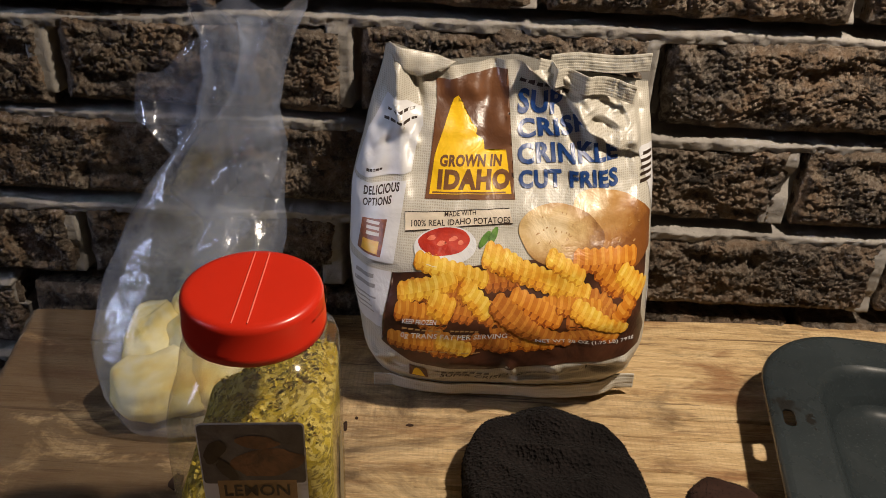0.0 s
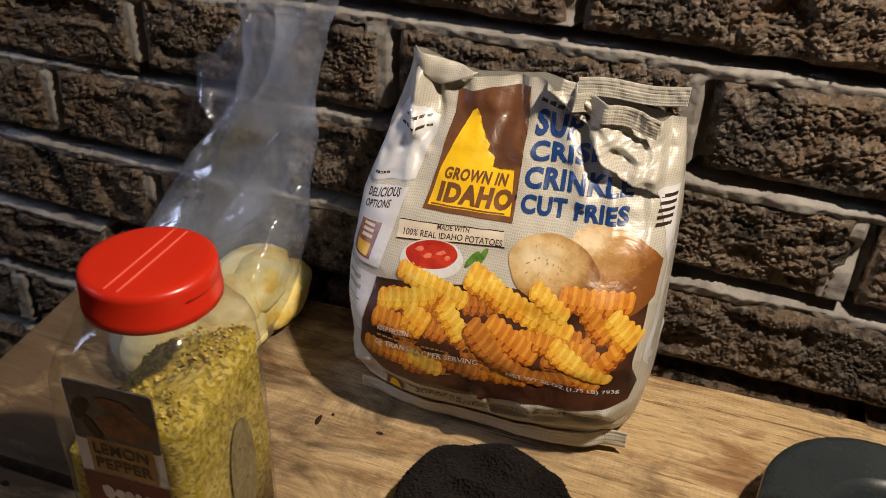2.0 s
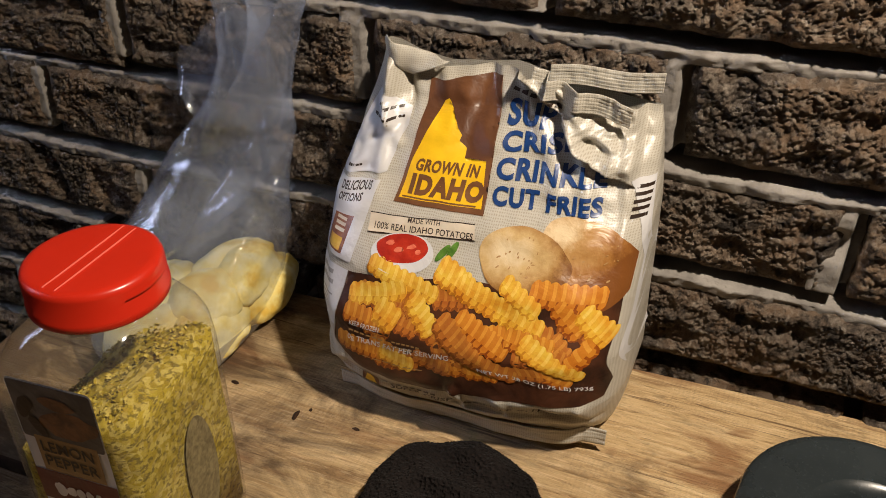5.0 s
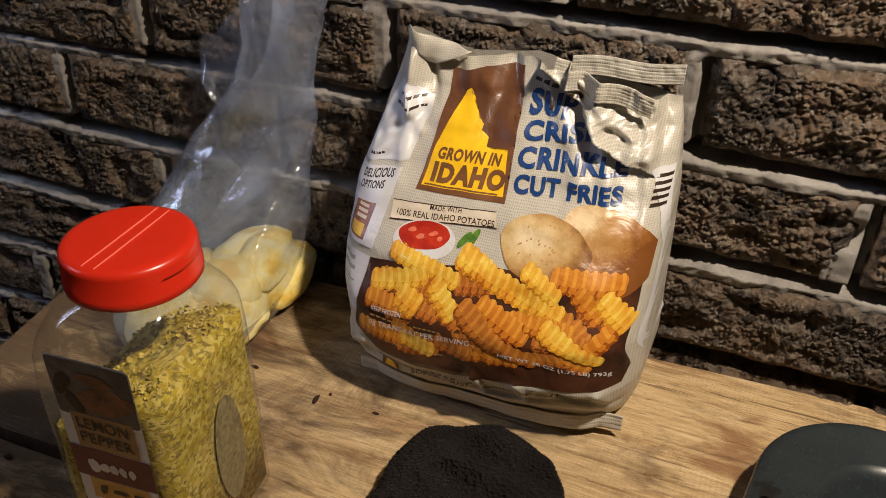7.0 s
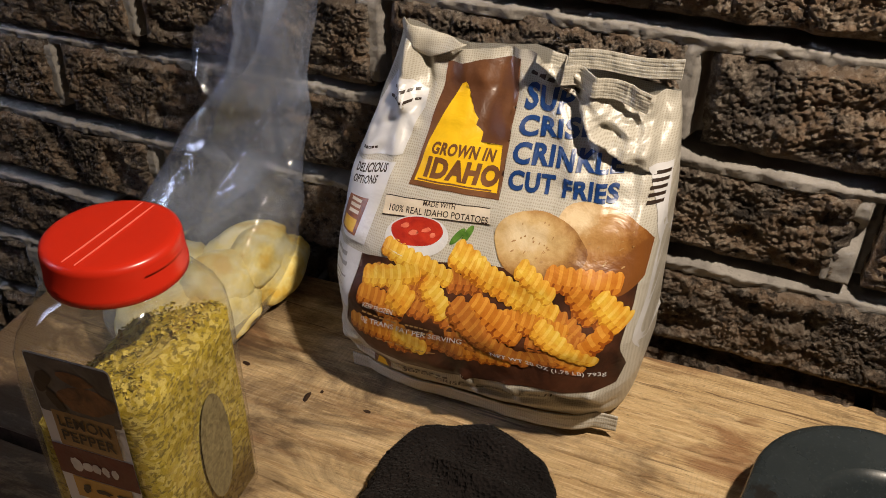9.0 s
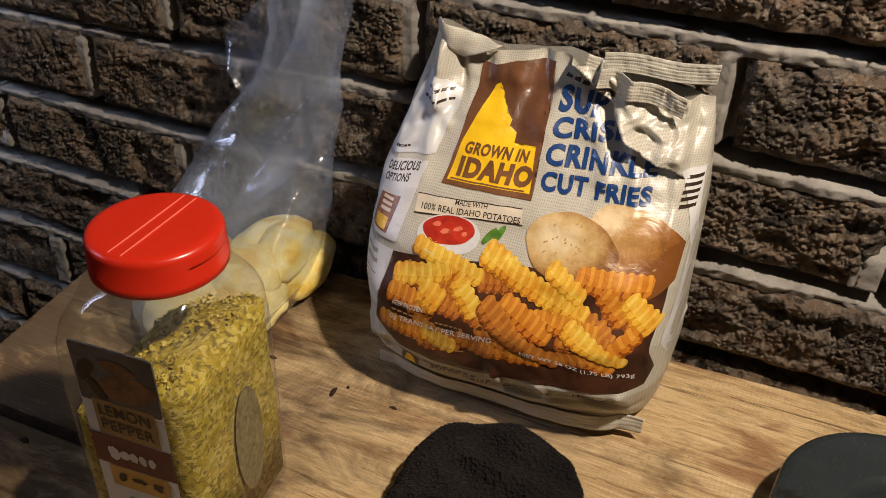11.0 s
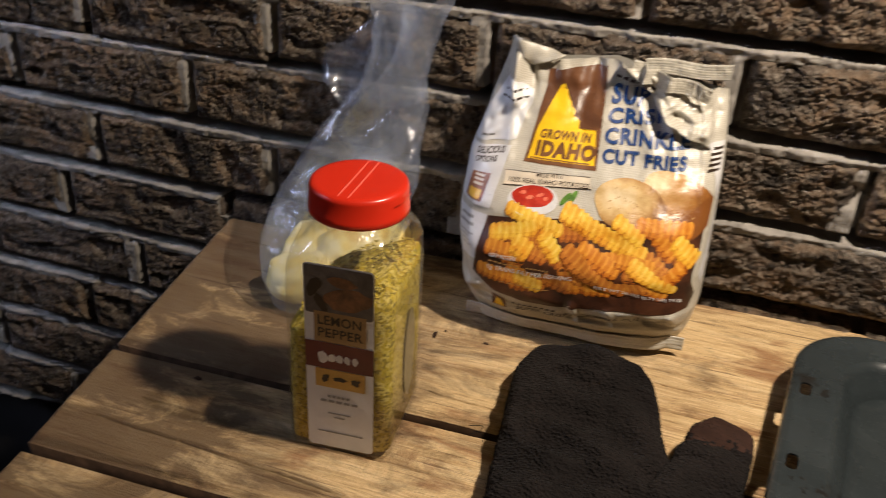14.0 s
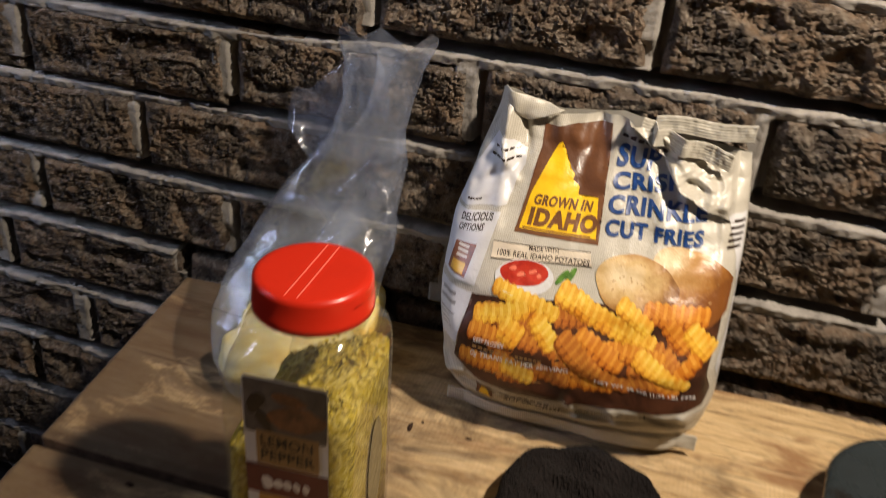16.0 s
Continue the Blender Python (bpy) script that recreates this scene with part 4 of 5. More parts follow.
print_shape("ribbon_edge", [(0.0336, 0.8943), (0.1056, 0.8985), (0.1056, 0.8990), (0.0336, 0.8948)], DARK_INK, 2, ribbon)
print_words("MADE WITH", (0.0611, 0.8933), (0.0827, 0.8944), (0.0609, 0.8962), DARK_INK, 3, 0.01, ribbon)
print_words("100% REAL IDAHO POTATOES", (0.0385, 0.8864), (0.1065, 0.8906), (0.0383, 0.8902), DARK_INK, 3, 0.01, ribbon)

# potatoes, ketchup and fries of the photo
BACK_POTATO = potato_ink("printed_potato_behind", 0.157, 0.896, 0.036, 0.022, ((0.72, 0.56, 0.34), (0.46, 0.26, 0.09), (0.34, 0.15, 0.035), (0.20, 0.07, 0.016)))
FRONT_POTATO = potato_ink("printed_potato_front", 0.130, 0.884, 0.034, 0.0165, ((0.74, 0.60, 0.38), (0.58, 0.40, 0.18), (0.40, 0.22, 0.07), (0.20, 0.08, 0.02)))
print_shape("printed_potato", [(x, z) for x, z in oval(0.180, 0.8870, 0.034, 0.0205, -24, 40, 0.10, 4) if x < 0.2085], BACK_POTATO, 1, photo)
print_shape("printed_potato", oval(0.1420, 0.8850, 0.0300, 0.0170, -6, 40, 0.08, 2), FRONT_POTATO, 2, photo)
speck = random.Random(8)
for k in range(22):
    a, q = speck.uniform(0, 6.28), speck.uniform(0.1, 0.85)
    print_shape("potato_eye", oval(0.142 + 0.027 * q * math.cos(a), 0.885 + 0.0145 * q * math.sin(a), speck.uniform(0.0004, 0.0013), speck.uniform(0.0003, 0.0006), speck.uniform(0, 90), 8), SPOT, 5, photo)
for k in range(14):
    print_shape("potato_eye", oval(speck.uniform(0.172, 0.198), speck.uniform(0.878, 0.898), speck.uniform(0.0004, 0.0012), speck.uniform(0.0003, 0.0006), 20, 8), SPOT, 5, photo)
print_shape("sauce_bowl", oval(0.0625, 0.8775, 0.0215, 0.0098, 3, 40), WHITE_INK, 2, photo)
print_shape("ketchup", oval(0.0622, 0.8800, 0.0180, 0.0066, 3, 36, 0.08), KETCHUP, 3, photo)
KETCHUP_LIT = ink("printed_ketchup_glint", (0.72, 0.22, 0.13), second=(0.58, 0.09, 0.05), scale=150.0)
for x, z, a in ((0.053, 0.8815, 0.0026), (0.060, 0.8790, 0.0034), (0.068, 0.8812, 0.0030), (0.073, 0.8795, 0.0018)):
    print_shape("ketchup_glint", oval(x, z, a, 0.0011, 8, 14, 0.4, x * 900), KETCHUP_LIT, 4, photo)
print_shape("herb_leaf", oval(0.0895, 0.8815, 0.0055, 0.0021, 48, 20), LEAF, 3, photo)
print_shape("herb_leaf", oval(0.0955, 0.8835, 0.0052, 0.0022, 62, 20), LEAF, 4, photo)


def printed_fry(x0, z0, x1, z1, tone, wide, layer):
    """One crinkle cut fry of the photo, ridge by ridge."""
    dx, dz = x1 - x0, (z1 - z0)
    length = math.hypot(dx, dz)
    ridges = max(2, round(length / 0.0056))
    bm = bmesh.new()
    steps = ridges * 8
    nx, nz = -dz / length, dx / length
    rows = []
    for i in range(steps + 1):
        s = i / steps
        bulge = 0.0013 * (abs(math.sin(math.pi * ridges * s)) - 0.5)
        end = 1 - 0.35 * (abs(2 * s - 1) ** 8)
        row = []
        for c in (-1.0, -0.72, -0.3, 0.2, 0.65, 1.0):
            w = c * wide * end + bulge * (1 if c > 0.6 else -1 if c < -0.6 else 0)
            bow = s + 0.0011 * (1 - c * c) / length * (1 if 0 < i < steps else 0)
            row.append(bm.verts.new(on_bag(x0 + dx * bow + nx * w, z0 + dz * bow + nz * w, 0.0005 + 0.00007 * layer)))
        rows.append(row)
    low = 0 if nz > 0 else 4
    for i in range(steps):
        for c in range(5):
            f = bm.faces.new((rows[i][c], rows[i + 1][c], rows[i + 1][c + 1], rows[i][c + 1]))
            q = i % 8
            f.material_index = 2 if (c == low and q != 3) or (q in (0, 7) and abs(c - low) == 1) else (1 if q in (2, 3, 4) and abs(c - low) > 1 else 0)
    bmesh.ops.recalc_face_normals(bm, faces=bm.faces)
    part("printed_fry", bm, FRY_INKS[tone], photo)


FRIES = (
    (0.042, 0.871, 0.093, 0.860, 0),
    (0.032, 0.850, 0.072, 0.860, 0),
    (0.089, 0.875, 0.112, 0.867, 0),
    (0.075, 0.858, 0.097, 0.841, 0),
    (0.104, 0.869, 0.164, 0.852, 0),
    (0.133, 0.875, 0.159, 0.861, 0),
    (0.109, 0.853, 0.147, 0.837, 1),
    (0.098, 0.850, 0.137, 0.824, 2),
    (0.153, 0.847, 0.194, 0.825, 0),
    (0.151, 0.872, 0.197, 0.870, 1),
    (0.168, 0.867, 0.187, 0.852, 1),
    (0.184, 0.865, 0.205, 0.846, 0),
    (0.054, 0.848, 0.072, 0.842, 0),
    (0.062, 0.821, 0.087, 0.816, 0),
    (0.197, 0.847, 0.186, 0.834, 1),
    (0.142, 0.847, 0.174, 0.844, 1),
    (0.032, 0.840, 0.054, 0.840, 1),
    (0.127, 0.831, 0.153, 0.818, 2),
    (0.086, 0.825, 0.111, 0.817, 2),
)
heap = random.Random(21)
for k in range(26):
    x, z, a, h = heap.uniform(0.040, 0.195), heap.uniform(0.815, 0.862), heap.uniform(-1.0, 0.3), heap.uniform(0.009, 0.016)
    printed_fry(x - h * math.cos(a), z - h * 0.6 * math.sin(a), x + h * math.cos(a), z + h * 0.6 * math.sin(a), 1 + (k % 3 > 0), 0.0065, 1 + k % 2)
for k, (x0, z0, x1, z1, tone) in enumerate(FRIES):
    printed_fry(x0, z0, x1, z1, tone, 0.0054 + 0.0016 * ((k * 7) % 5) / 4, 3 + k % 9)

print_words("KEEP FROZEN", (0.0385, 0.8325), (0.0616, 0.8345), (0.0386, 0.8358), WHITE_INK, 13, 0.01, photo)
for k, (a, b, x0, x1) in enumerate(((0.8285, 0.8300, 0.0385, 0.066), (0.8300, 0.8315, 0.072, 0.092), (0.8265, 0.8280, 0.072, 0.090), (0.8130, 0.8140, 0.05, 0.095))):
    for q in range(6):
        w = (x1 - x0) / 6
        print_shape("text_bar", [(x0 + q * w, a + 0.0002), (x0 + (q + 0.75) * w, a + 0.0005), (x0 + (q + 0.75) * w, b), (x0 + q * w, b)], TAN, 13, photo)
print_words("0g TRANS FAT PER SERVING", (0.0375, 0.8212), (0.1105, 0.8245), (0.0380, 0.8262), WHITE_INK, 13, 0.008, photo)
print_words("NET WT 28 OZ (1.75 LB) 793g", (0.1290, 0.8195), (0.1975, 0.8090), (0.1290, 0.8240), WHITE_INK, 13, 0.012, photo)
print_words("SUPER CRISPY CRINKLE CUT FRIES", (0.066, 0.7850), (0.188, 0.7880), (0.067, 0.7895), DARK_INK, 2, 0.02)
for k in range(8):
    print_shape("brand_mark", [(0.062 + 0.005 * k, 0.7915), (0.0655 + 0.005 * k, 0.7916), (0.066 + 0.005 * k, 0.7942), (0.0625 + 0.005 * k, 0.7936)], DARK_INK, 2)
print_shape("corner_badge", [(0.044, 0.785), (0.058, 0.784), (0.056, 0.796), (0.044, 0.799)], BROWN_INK, 1)
print_shape("corner_badge", [(0.046, 0.786), (0.056, 0.785), (0.049, 0.795)], YELLOW_INK, 2)

# side panels
side = print_shape("side_print", [(-0.0060, 0.906), (0.0360, 0.916), (0.0395, 0.936), (0.0425, 0.943), (0.0410, 0.952), (0.0300, 0.957), (0.0160, 0.958), (0.0030, 0.935)], WHITE_INK, 0, label="white printed side panel")
for z, x0, x1 in ((0.951, 0.0165, 0.037), (0.9455, 0.0145, 0.039), (0.914, 0.004, 0.016)):
    for q in range(5):
        w = (x1 - x0) / 5
        print_shape("text_bar", [(x0 + q * w, z - 0.0022 + 0.0006 * q), (x0 + (q + 0.8) * w, z - 0.0018 + 0.0006 * q), (x0 + (q + 0.8) * w, z - 0.0002 + 0.0006 * q), (x0 + q * w, z - 0.0006 + 0.0006 * q)], DARK_INK, 1, side)
side = print_shape("side_print", [(-0.0090, 0.864), (0.0275, 0.866), (0.0335, 0.9115), (-0.0070, 0.9035)], WHITE_INK, 0, label="white printed side panel")
print_words("DELICIOUS", (0.0030, 0.8985), (0.0285, 0.9050), (0.0032, 0.9035), DARK_INK, 2, 0.03, side)
print_words("OPTIONS", (0.0030, 0.8925), (0.0235, 0.8980), (0.0032, 0.8970), DARK_INK, 2, 0.03, side)
print_shape("small_pack_picture", [(0.0005, 0.8670), (0.0180, 0.8680), (0.0215, 0.8890), (0.0035, 0.8855)], SMALL_PICTURE, 1, side)
print_shape("small_pack_picture", [(0.0035, 0.8685), (0.0155, 0.8690), (0.0165, 0.8760), (0.0045, 0.8750)], FRY_INKS[0][0], 2, side)
for q in range(3):
    z = 0.8775 + 0.0030 * q
    print_shape("text_bar", [(0.0065, z), (0.0160, z + 0.0010), (0.0163, z + 0.0028), (0.0068, z + 0.0018)], CREAM_INK, 2, side)
side = print_shape("side_print", [(-0.0090, 0.822), (0.0240, 0.825), (0.0265, 0.8610), (-0.0090, 0.8585)], WHITE_INK, 0, label="white printed side panel")
for k, z in enumerate((0.8530, 0.8475, 0.8415, 0.8385, 0.8355, 0.8325)):
    print_shape("text_bar", [(0.0005, z - 0.001), (0.014 + 0.002 * (k % 3), z + 0.001), (0.014 + 0.002 * (k % 3), z + (0.0035 if k < 2 else 0.0020)), (0.0005, z + (0.0015 if k < 2 else 0.0002))], GREY_INK, 1, side)
side = print_shape("side_print", [(0.1950, 0.932), (0.2075, 0.932), (0.2125, 0.885), (0.2150, 0.815), (0.2115, 0.815), (0.2105, 0.885), (0.2060, 0.905)], WHITE_INK, 0, label="white printed nutrition panel")
for z in (0.923, 0.919, 0.915, 0.911, 0.907):
    print_shape("text_bar", [(0.1985, z + 0.003), (0.2075, z + 0.003), (0.2075, z + 0.005), (0.1985, z + 0.005)], DARK_INK, 1, side)


# ---- clear plastic bag of frozen pieces ----
poly_bag = thing("plastic_food_bag", (-0.13, -0.1, TOP), "clear twisted plastic bag holding pale yellow food", "plastic bag")
RINGS = ((0.0015, -0.116, -0.096, 0.036, 0.070, 0.0), (0.006, -0.117, -0.097, 0.043, 0.076, 0.0), (0.030, -0.119, -0.096, 0.051, 0.078, 0.0), (0.055, -0.120, -0.090, 0.057, 0.072, 3.0), (0.080, -0.116, -0.076, 0.059, 0.056, 6.0), (0.105, -0.110, -0.062, 0.054, 0.040, 12.0), (0.130, -0.102, -0.050, 0.047, 0.026, 20.0), (0.155, -0.092, -0.041, 0.040, 0.018, 30.0), (0.180, -0.084, -0.036, 0.034, 0.014, 42.0), (0.205, -0.078, -0.033, 0.029, 0.012, 30.0), (0.230, -0.077, -0.031, 0.030, 0.011, 12.0), (0.2515, -0.078, -0.029, 0.033, 0.010, 0.0))


def tri(v):
    """A zigzag from -1 to 1 with sharp turns."""
    v = v / (2 * math.pi) % 1.0
    return 4 * abs(v - 0.5) - 1


def poly_at(s, a):
    """A place on the film: s from foot to mouth, a round it."""
    k = min(len(RINGS) - 2, int(s * (len(RINGS) - 1)))
    f = s * (len(RINGS) - 1) - k
    z, cx, cy, rx, ry, tw = (p + (q - p) * f for p, q in zip(RINGS[k], RINGS[k + 1]))
    fold = smooth(0.25, 0.6, s)
    ca, sa = math.cos(a), math.sin(a)
    box_r = 1 / (abs(ca) ** 3.2 + abs(sa) ** 3.2) ** (1 / 3.2)
    wr = 1 + (box_r - 1) * (1 - fold)
    sharp = 1 - 2 * abs(noise.noise((ca * 1.7, sa * 1.7 + 7, s * 7.0 + ca)))
    wr += 0.085 * fold * tri(3 * a + s * 13) + 0.05 * fold * tri(5 * a - s * 19) + (0.03 + 0.05 * fold) * sharp
    wr += 0.20 * smooth(0.90, 1.0, s) * tri(2 * a + 0.6) * abs(ca)
    x, y = rx * wr * ca, ry * wr * sa
    t = radians(tw)
    y2 = cy + x * math.sin(t) * 0.5 + y * math.cos(t)
    return Vector((cx + x * math.cos(t) - y * math.sin(t) * 0.5, min(y2, -0.010), TOP + z + 0.004 * fold * math.sin(2 * a + 1) + 0.012 * smooth(0.9, 1.0, s) * tri(3 * a + 1)))


bm = bmesh.new()
vs = grid(bm, 200, 220, lambda i, j: poly_at(j / 219, 2 * math.pi * i / 200), closed=True)
bm.faces.new([vs[i][0] for i in range(199, -1, -1)])
part("film", bm, BAG_FILM, poly_bag, "clear crinkled plastic film")


def gather_at(i, j):
    """Film folded inwards in the neck, a spiral of loose pleats."""
    s, k = i / 119, j / 39
    t = 0.34 + 0.64 * s
    c = sum((poly_at(t, 2 * math.pi * q / 8) for q in range(8)), Vector()) / 8
    rim = poly_at(t, 1.2 + 4.2 * s) - c
    p = c + rim * (-0.9 + 1.8 * k)
    p.y += 0.010 * math.sin(7 * k + 9 * s) * math.sin(math.pi * k)
    p.x += 0.004 * math.sin(11 * k + 5 * s)
    return Vector((p.x, min(p.y, -0.010), p.z))


bm = bmesh.new()
grid(bm, 120, 40, gather_at)
part("gathered_fold", bm, BAG_FILM, poly_bag, "spiral pleat of film inside the neck")
bm = bmesh.new()


def wing_at(i, j):
    s, k = i / 39, j / 29
    a = Vector((-0.094, -0.032, TOP + 0.238)).lerp(Vector((-0.122, -0.045, TOP + 0.135)), k)
    b = Vector((-0.160, -0.014, TOP + 0.196)).lerp(Vector((-0.167, -0.016, TOP + 0.170)), k)
    p = a.lerp(b, s)
    p.y -= 0.010 * math.sin(5 * k + 3 * s) * math.sin(math.pi * s) + 0.004 * fbm(s * 5, k * 5, 3.0, 3) * (1 - s)
    p.z += 0.004 * math.sin(s * 7 + k * 3)
    return p


grid(bm, 40, 30, wing_at)
part("loose_flap", bm, BAG_FILM, poly_bag, "crumpled loose corner of the film")
bm = bmesh.new()
grid(bm, 40, 8, lambda i, j: poly_at(0.03 + 0.13 * j / 7, radians(-75 + 135 * i / 39)) + Vector((0.0008, 0, 0)))
part("bottom_crease", bm, MILKY_FILM, poly_bag, "whitish doubled film along the foot")


BLUE = film_material("blue_tinted_film", (0.55, 0.68, 0.95), 0.10, 0.15)
bm = bmesh.new()
grid(bm, 14, 8, lambda i, j: poly_at(0.80 + 0.055 * j / 7, radians(235 + 50 * i / 13)) + Vector((0, 0.003, 0)))
part("blue_patch", bm, BLUE, poly_bag, "small patch of blue tinted film")

PALE_FOOD = Nodes("pale_yellow_food", 0.75, spec=0.25)
PALE_FOOD.colour(PALE_FOOD.ramp(PALE_FOOD.noise(45, 5, 0.6), [(0.34, (0.78, 0.52, 0.09)), (0.48, (0.88, 0.72, 0.24)), (0.64, (0.92, 0.84, 0.48))]))
PALE_FOOD.bump(PALE_FOOD.noise(70, 5, 0.6), 0.5, 0.004)


def lump(at, size, turn, seed):
    bm = bmesh.new()
    bmesh.ops.create_icosphere(bm, subdivisions=4, radius=1.0)
    m = pose(*at, 0, 0, turn)
    for v in bm.verts:
        c = v.co.copy()
        q = 1 + 0.16 * fbm(c.x * 1.2 + seed, c.y * 1.2, c.z * 1.2, 3) + 0.03 * fbm(c.x * 5 + seed, c.y * 5, c.z * 5, 3)
        p = m @ Vector((c.x * size[0] * q, c.y * size[1] * q, c.z * size[2] * q))
        p.z = max(p.z, TOP + 0.003)
        v.co = p
    ob = new("food_piece", mesh_of("food_piece", bm, PALE_FOOD.m))
    return tagged(ob, "pale yellow piece of frozen food inside the clear bag", "food", "food pieces in the bag")


for at, size, turn, seed in (((-0.086, -0.052, 0.770), (0.022, 0.042, 0.021), 6, 1), ((-0.122, -0.050, 0.773), (0.027, 0.040, 0.023), -6, 2), ((-0.127, -0.138, 0.771), (0.036, 0.030, 0.021), 15, 3), ((-0.147, -0.095, 0.772), (0.021, 0.044, 0.022), 12, 4), ((-0.095, -0.115, 0.770), (0.025, 0.038, 0.021), -8, 5), ((-0.096, -0.058, 0.787), (0.022, 0.042, 0.015), 16, 6), ((-0.106, -0.098, 0.787), (0.028, 0.032, 0.016), 25, 8)):
    lump(at, size, turn, seed)

# ---- oven mitt ----
mitt = thing("oven_mitt", (0.16, -0.28, TOP), "black terry cloth oven mitt lying flat on the table", "oven mitt")


def capsule(x, y, a, b, ra, rb):
    """How deep a place lies inside a tapered bar, as a share of its half width."""
    ax, ay = a
    bx, by = b
    dx, dy = bx - ax, by - ay
    k = min(1.0, max(0.0, ((x - ax) * dx + (y - ay) * dy) / (dx * dx + dy * dy)))
    r = ra + (rb - ra) * k
    return 1 - math.hypot(x - ax - k * dx, y - ay - k * dy) / r, r


def dome(bm, a, b, ra, rb, tall, seed, n=96, m=80):
    """A padded, flattened bag along the line a-b: an upper and a lower shell that meet in a seam."""
    length = math.hypot(b[0] - a[0], b[1] - a[1])
    ex = Vector(((b[0] - a[0]) / length, (b[1] - a[1]) / length, 0))
    ey = Vector((-ex.y, ex.x, 0))

    for upper in (True, False):
        def at(i, j):
            s, k = i / (n - 1), j / (m - 1)
            c = -1 + 2 * k
            along = -ra + (length + ra) * s ** 1.35
            r = ra + (rb - ra) * min(1.0, max(0.0, along / length))
            if along < 0:
                r = ra * math.sqrt(max(0.0, 1 - (along / ra) ** 2))
            edge = 0.0018 * noise.noise((along * 90, c * 2, seed))
            side = (r + edge) * math.sin(c * math.pi / 2)
            p = Vector((a[0], a[1], 0)) + ex * along + ey * side
            h = tall * (max(0.0, 1 - c * c)) ** 0.42 * min(1.0, (r / ra) ** 0.7 if along < 0 else 1.0)
            h *= 1 + 0.16 * fbm(p.x * 22, p.y * 22, seed, 3)
            h += ((0.0022 * math.sin(p.y * 150 + 40 * p.x + 5 * noise.noise((p.x * 16, p.y * 16, seed))) + 0.0060 * (1 - 2 * abs(noise.noise((p.x * 16 + 3, p.y * 30 + 6 * p.x, seed * 2))))) * smooth(0, 0.3, 1 - abs(c))) * smooth(0.0, 0.5, h / tall)
            z = TOP + 0.012 + h if upper else TOP + 0.012 - 0.0105 * (max(0.0, 1 - c * c)) ** 0.3 * (1 if along > -ra * 0.98 else 0)
            return (p.x, p.y, z)

        grid(bm, n, m, at)
    bmesh.ops.remove_doubles(bm, verts=bm.verts, dist=0.00005)
    bmesh.ops.recalc_face_normals(bm, faces=bm.faces)


bm = bmesh.new()
dome(bm, (0.1365, -0.1995), (0.182, -0.47), 0.0550, 0.074, 0.0175, 2.0)
palm = part("palm_pocket", bm, TERRY, mitt, "black terry cloth pocket with quilted creases")
bm = bmesh.new()
dome(bm, (0.2400, -0.224), (0.205, -0.37), 0.0225, 0.036, 0.019, 6.0, 60, 48)
thumb = part("thumb_pocket", bm, [TERRY, SCORCHED], mitt, "thumb pocket scorched brown at its tip")
for f in thumb.data.polygons:
    if f.center.y > -0.238 + 0.012 * noise.noise((f.center.x * 200, f.center.y * 200, 1)):
        f.material_index = 1


def fuzz(name, source, count, seed, material, parent):
    """Short loops of pile standing on the cloth."""
    r = random.Random(seed)
    polys = [f for f in source.data.polygons if f.center.z > TOP + 0.008]
    areas = np.cumsum([f.area for f in polys])
    bm = bmesh.new()
    for q in np.searchsorted(areas, [r.random() * areas[-1] for _ in range(count)]):
        f = polys[int(q)]
        vs = [source.data.vertices[i].co for i in f.vertices]
        p = vs[0].lerp(vs[1], r.random()).lerp(vs[2 % len(vs)], r.random() * 0.8)
        nrm = (f.normal + Vector((r.uniform(-0.6, 0.6), r.uniform(-0.6, 0.6), r.uniform(-0.3, 0.3)))).normalized()
        side = nrm.orthogonal().normalized() * r.uniform(0.0002, 0.0004)
        tall = r.uniform(0.0005, 0.0012)
        bm.faces.new((bm.verts.new(p - side), bm.verts.new(p + side), bm.verts.new(p + nrm * tall)))
    tagged(part(name, bm, material, parent, smooth=False), kind="stuff")


fuzz("terry_nap", palm, 26000, 3, TERRY, mitt)
fuzz("terry_nap", thumb, 6000, 5, TERRY, mitt)

bm = bmesh.new()
rings = []
for k in range(60):
    t = k / 59
    c = Vector((0.0715 - 0.006 * t + 0.004 * math.cos(9 * t), -0.262 + 0.014 * t + 0.004 * math.sin(11 * t), TOP + 0.0012 + 0.003 * abs(math.sin(5 * t))))
    rings.append([c + Vector((0.00025 * math.cos(a), 0.00025 * math.sin(a), 0.00025 * math.sin(a + 1))) for a in (0, 1.57, 3.14, 4.71)])
stacked(bm, rings)
part("loose_thread", bm, TERRY, mitt, "thin loose black thread")

# ---- enamel roasting pan ----
PAN_M = pose(0.470, -0.225, TOP, 0, 0, -8)
pan = thing("roasting_pan", (0.470, -0.225, TOP), "dark speckled enamel roasting pan with slotted rim", "pan")
PW, PD, PR = 0.194, 0.145, 0.067
RIM_Z = 0.038


def pan_ring(inset, z, r):
    return [PAN_M @ Vector((x, y, z)) for x, y in rounded(PW - inset, PD - inset, max(0.006, r), 14)]


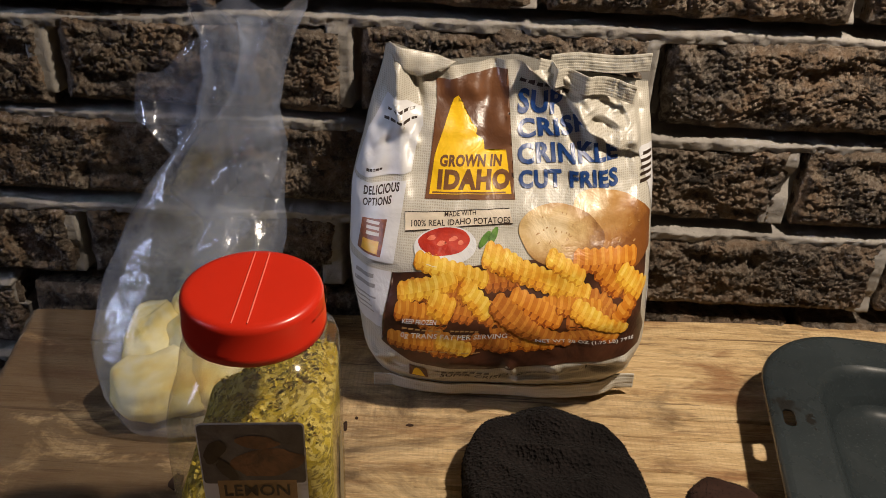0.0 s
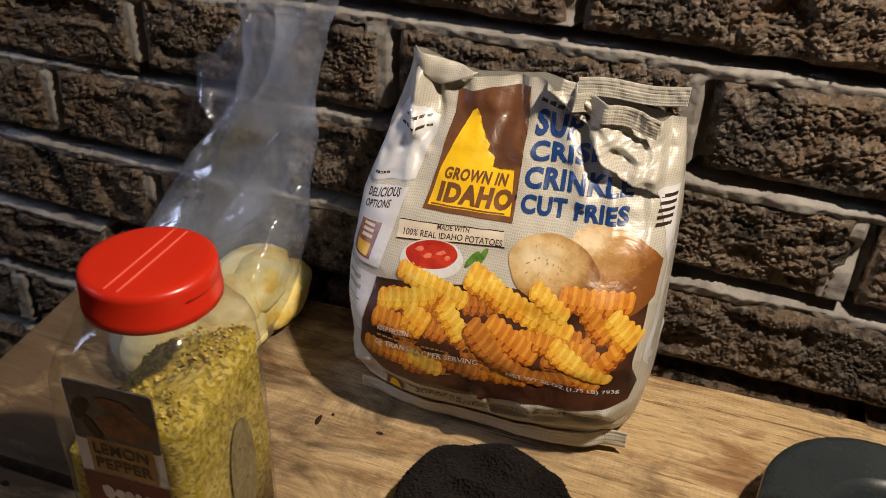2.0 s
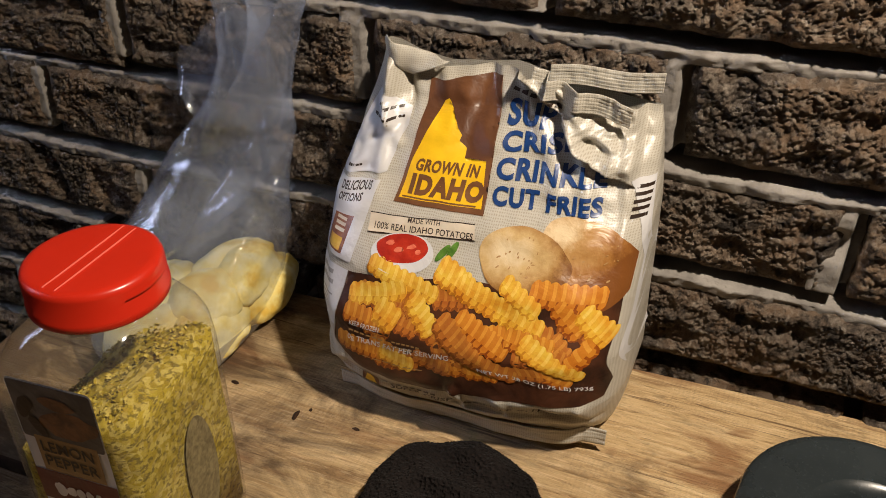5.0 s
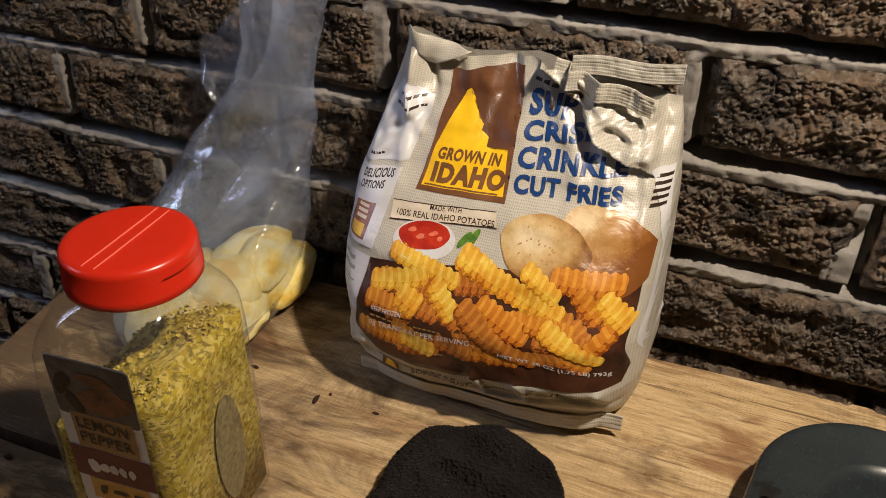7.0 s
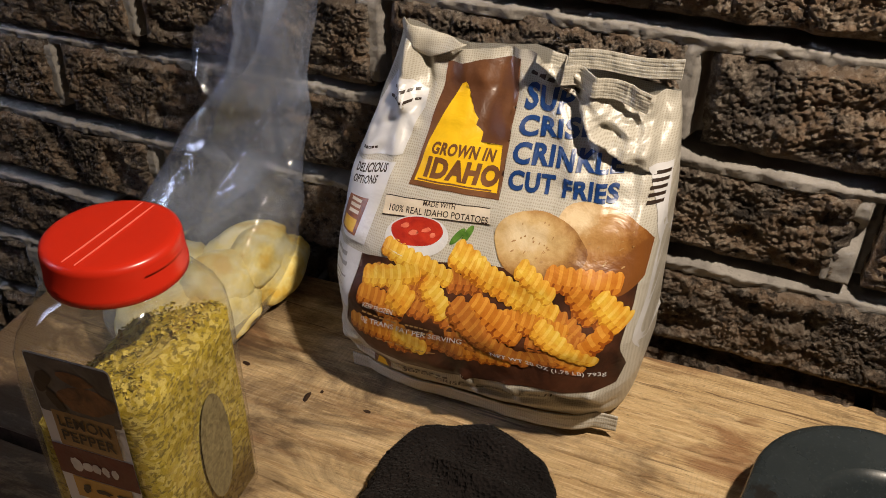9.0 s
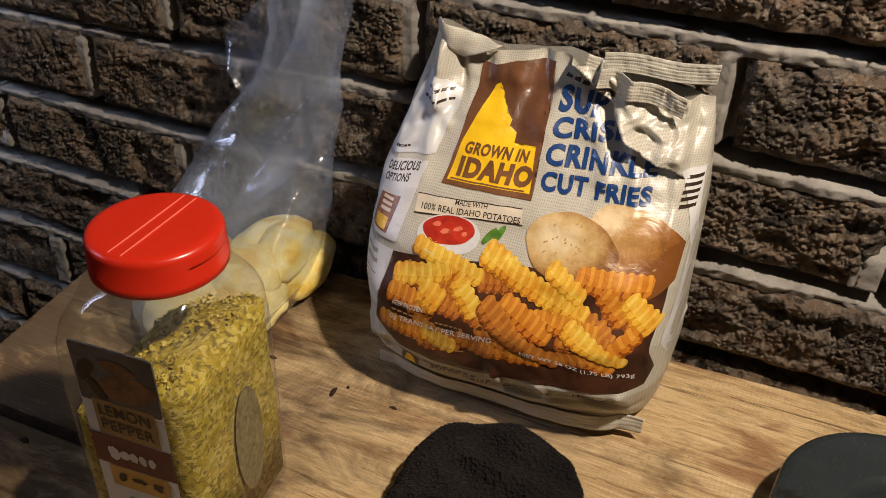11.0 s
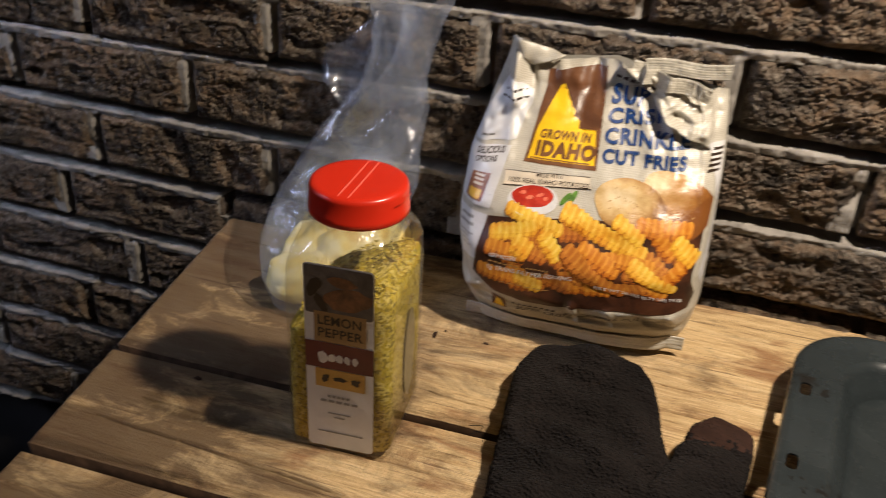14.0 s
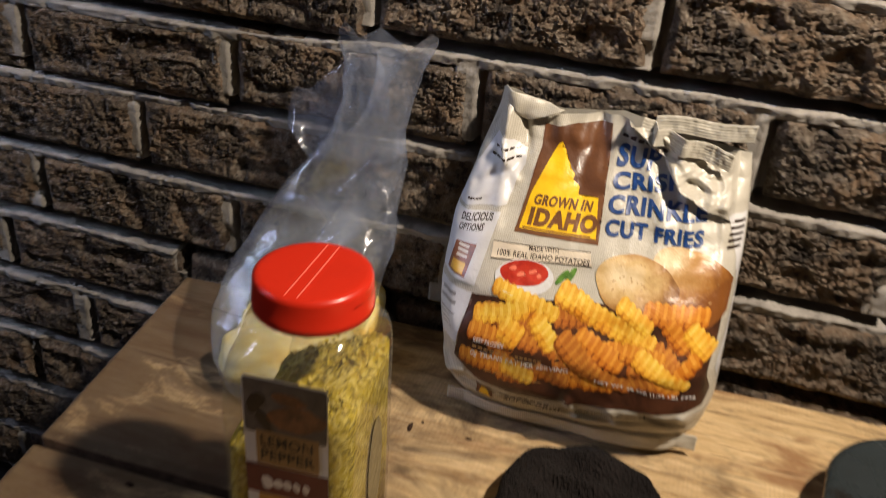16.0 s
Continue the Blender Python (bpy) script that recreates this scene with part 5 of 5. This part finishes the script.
bm = bmesh.new()
prof = ((0.0060, 0.0300, PR - 0.005), (0.0012, 0.0315, PR), (0.0, 0.0338, PR), (0.0008, 0.0362, PR), (0.0028, 0.0375, PR - 0.002), (0.0061, RIM_Z, PR - 0.005))
stacked(bm, [pan_ring(*p) for p in prof], False, False)
rolled = part("rolled_edge", bm, ENAMEL, pan, "rounded rolled rim edge")
bm = bmesh.new()
prof = ((0.0340, RIM_Z, PR - 0.026), (0.0375, 0.0365, PR - 0.027), (0.0400, 0.0325, PR - 0.028), (0.0480, 0.0180, PR - 0.030), (0.0510, 0.0130, PR - 0.031), (0.0570, 0.0100, PR - 0.033), (0.0650, 0.0092, PR - 0.036), (0.0950, 0.0090, 0.010), (0.1400, 0.0092, 0.008))
stacked(bm, [pan_ring(*p) for p in prof], False, True)
part("basin", bm, ENAMEL, pan, "shallow pan basin with burnt spots")
bm = bmesh.new()
prof = ((0.0360, RIM_Z - 0.0015, PR - 0.027), (0.0490, 0.0170, PR - 0.030), (0.0520, 0.0050, PR - 0.031), (0.0600, 0.0003, PR - 0.034), (0.1400, 0.0003, 0.008))
stacked(bm, [pan_ring(*p)[::-1] for p in prof], False, True)
part("underside", bm, ENAMEL, pan)
# flange with its slots cut through
bm = bmesh.new()


def closed_loop(pts):
    vs = [bm.verts.new(p) for p in pts]
    return [bm.edges.new((vs[k], vs[(k + 1) % len(vs)])) for k in range(len(vs))]


edges = closed_loop(pan_ring(0.0060, RIM_Z, PR - 0.005)) + closed_loop(pan_ring(0.0340, RIM_Z, PR - 0.026))
slots = [(-PW + 0.0120, y, 0.0040, 0.0080) for y in (0.043, -0.043)] + [(PW - 0.0120, y, 0.0040, 0.0080) for y in (0.043, -0.043)]
for x, y, a, b in slots:
    edges += closed_loop([PAN_M @ Vector((x + px, y + py, RIM_Z)) for px, py in rounded(a, b, 0.0035, 6)])
bmesh.ops.triangle_fill(bm, use_beauty=True, use_dissolve=False, edges=edges)
bmesh.ops.recalc_face_normals(bm, faces=bm.faces)
flange = part("flange", bm, ENAMEL, pan, "flat rim with oval slots", smooth=False)
sol = flange.modifiers.new("thickness", "SOLIDIFY")
sol.thickness, sol.offset = 0.0014, -1.0

# ---- bricks of the wall ----
shapes = [brick_mesh(k, BRICK_L - 0.013) for k in range(14)]
pick = random.Random(11)
for course in range(5, 17):
    for x in joint_x(course):
        mid = x + BRICK_L / 2
        if not -0.95 < mid < 0.80:
            continue
        ob = new("brick", shapes[pick.randrange(len(shapes))])
        ob.matrix_world = pose(mid, pick.uniform(-0.0015, 0.002), course_z(course, mid) + (PITCH - JOINT) / 2, 0, pick.uniform(-0.5, 0.5) + (180 if pick.random() < 0.5 else 0), 0)
        ob.parent = wall
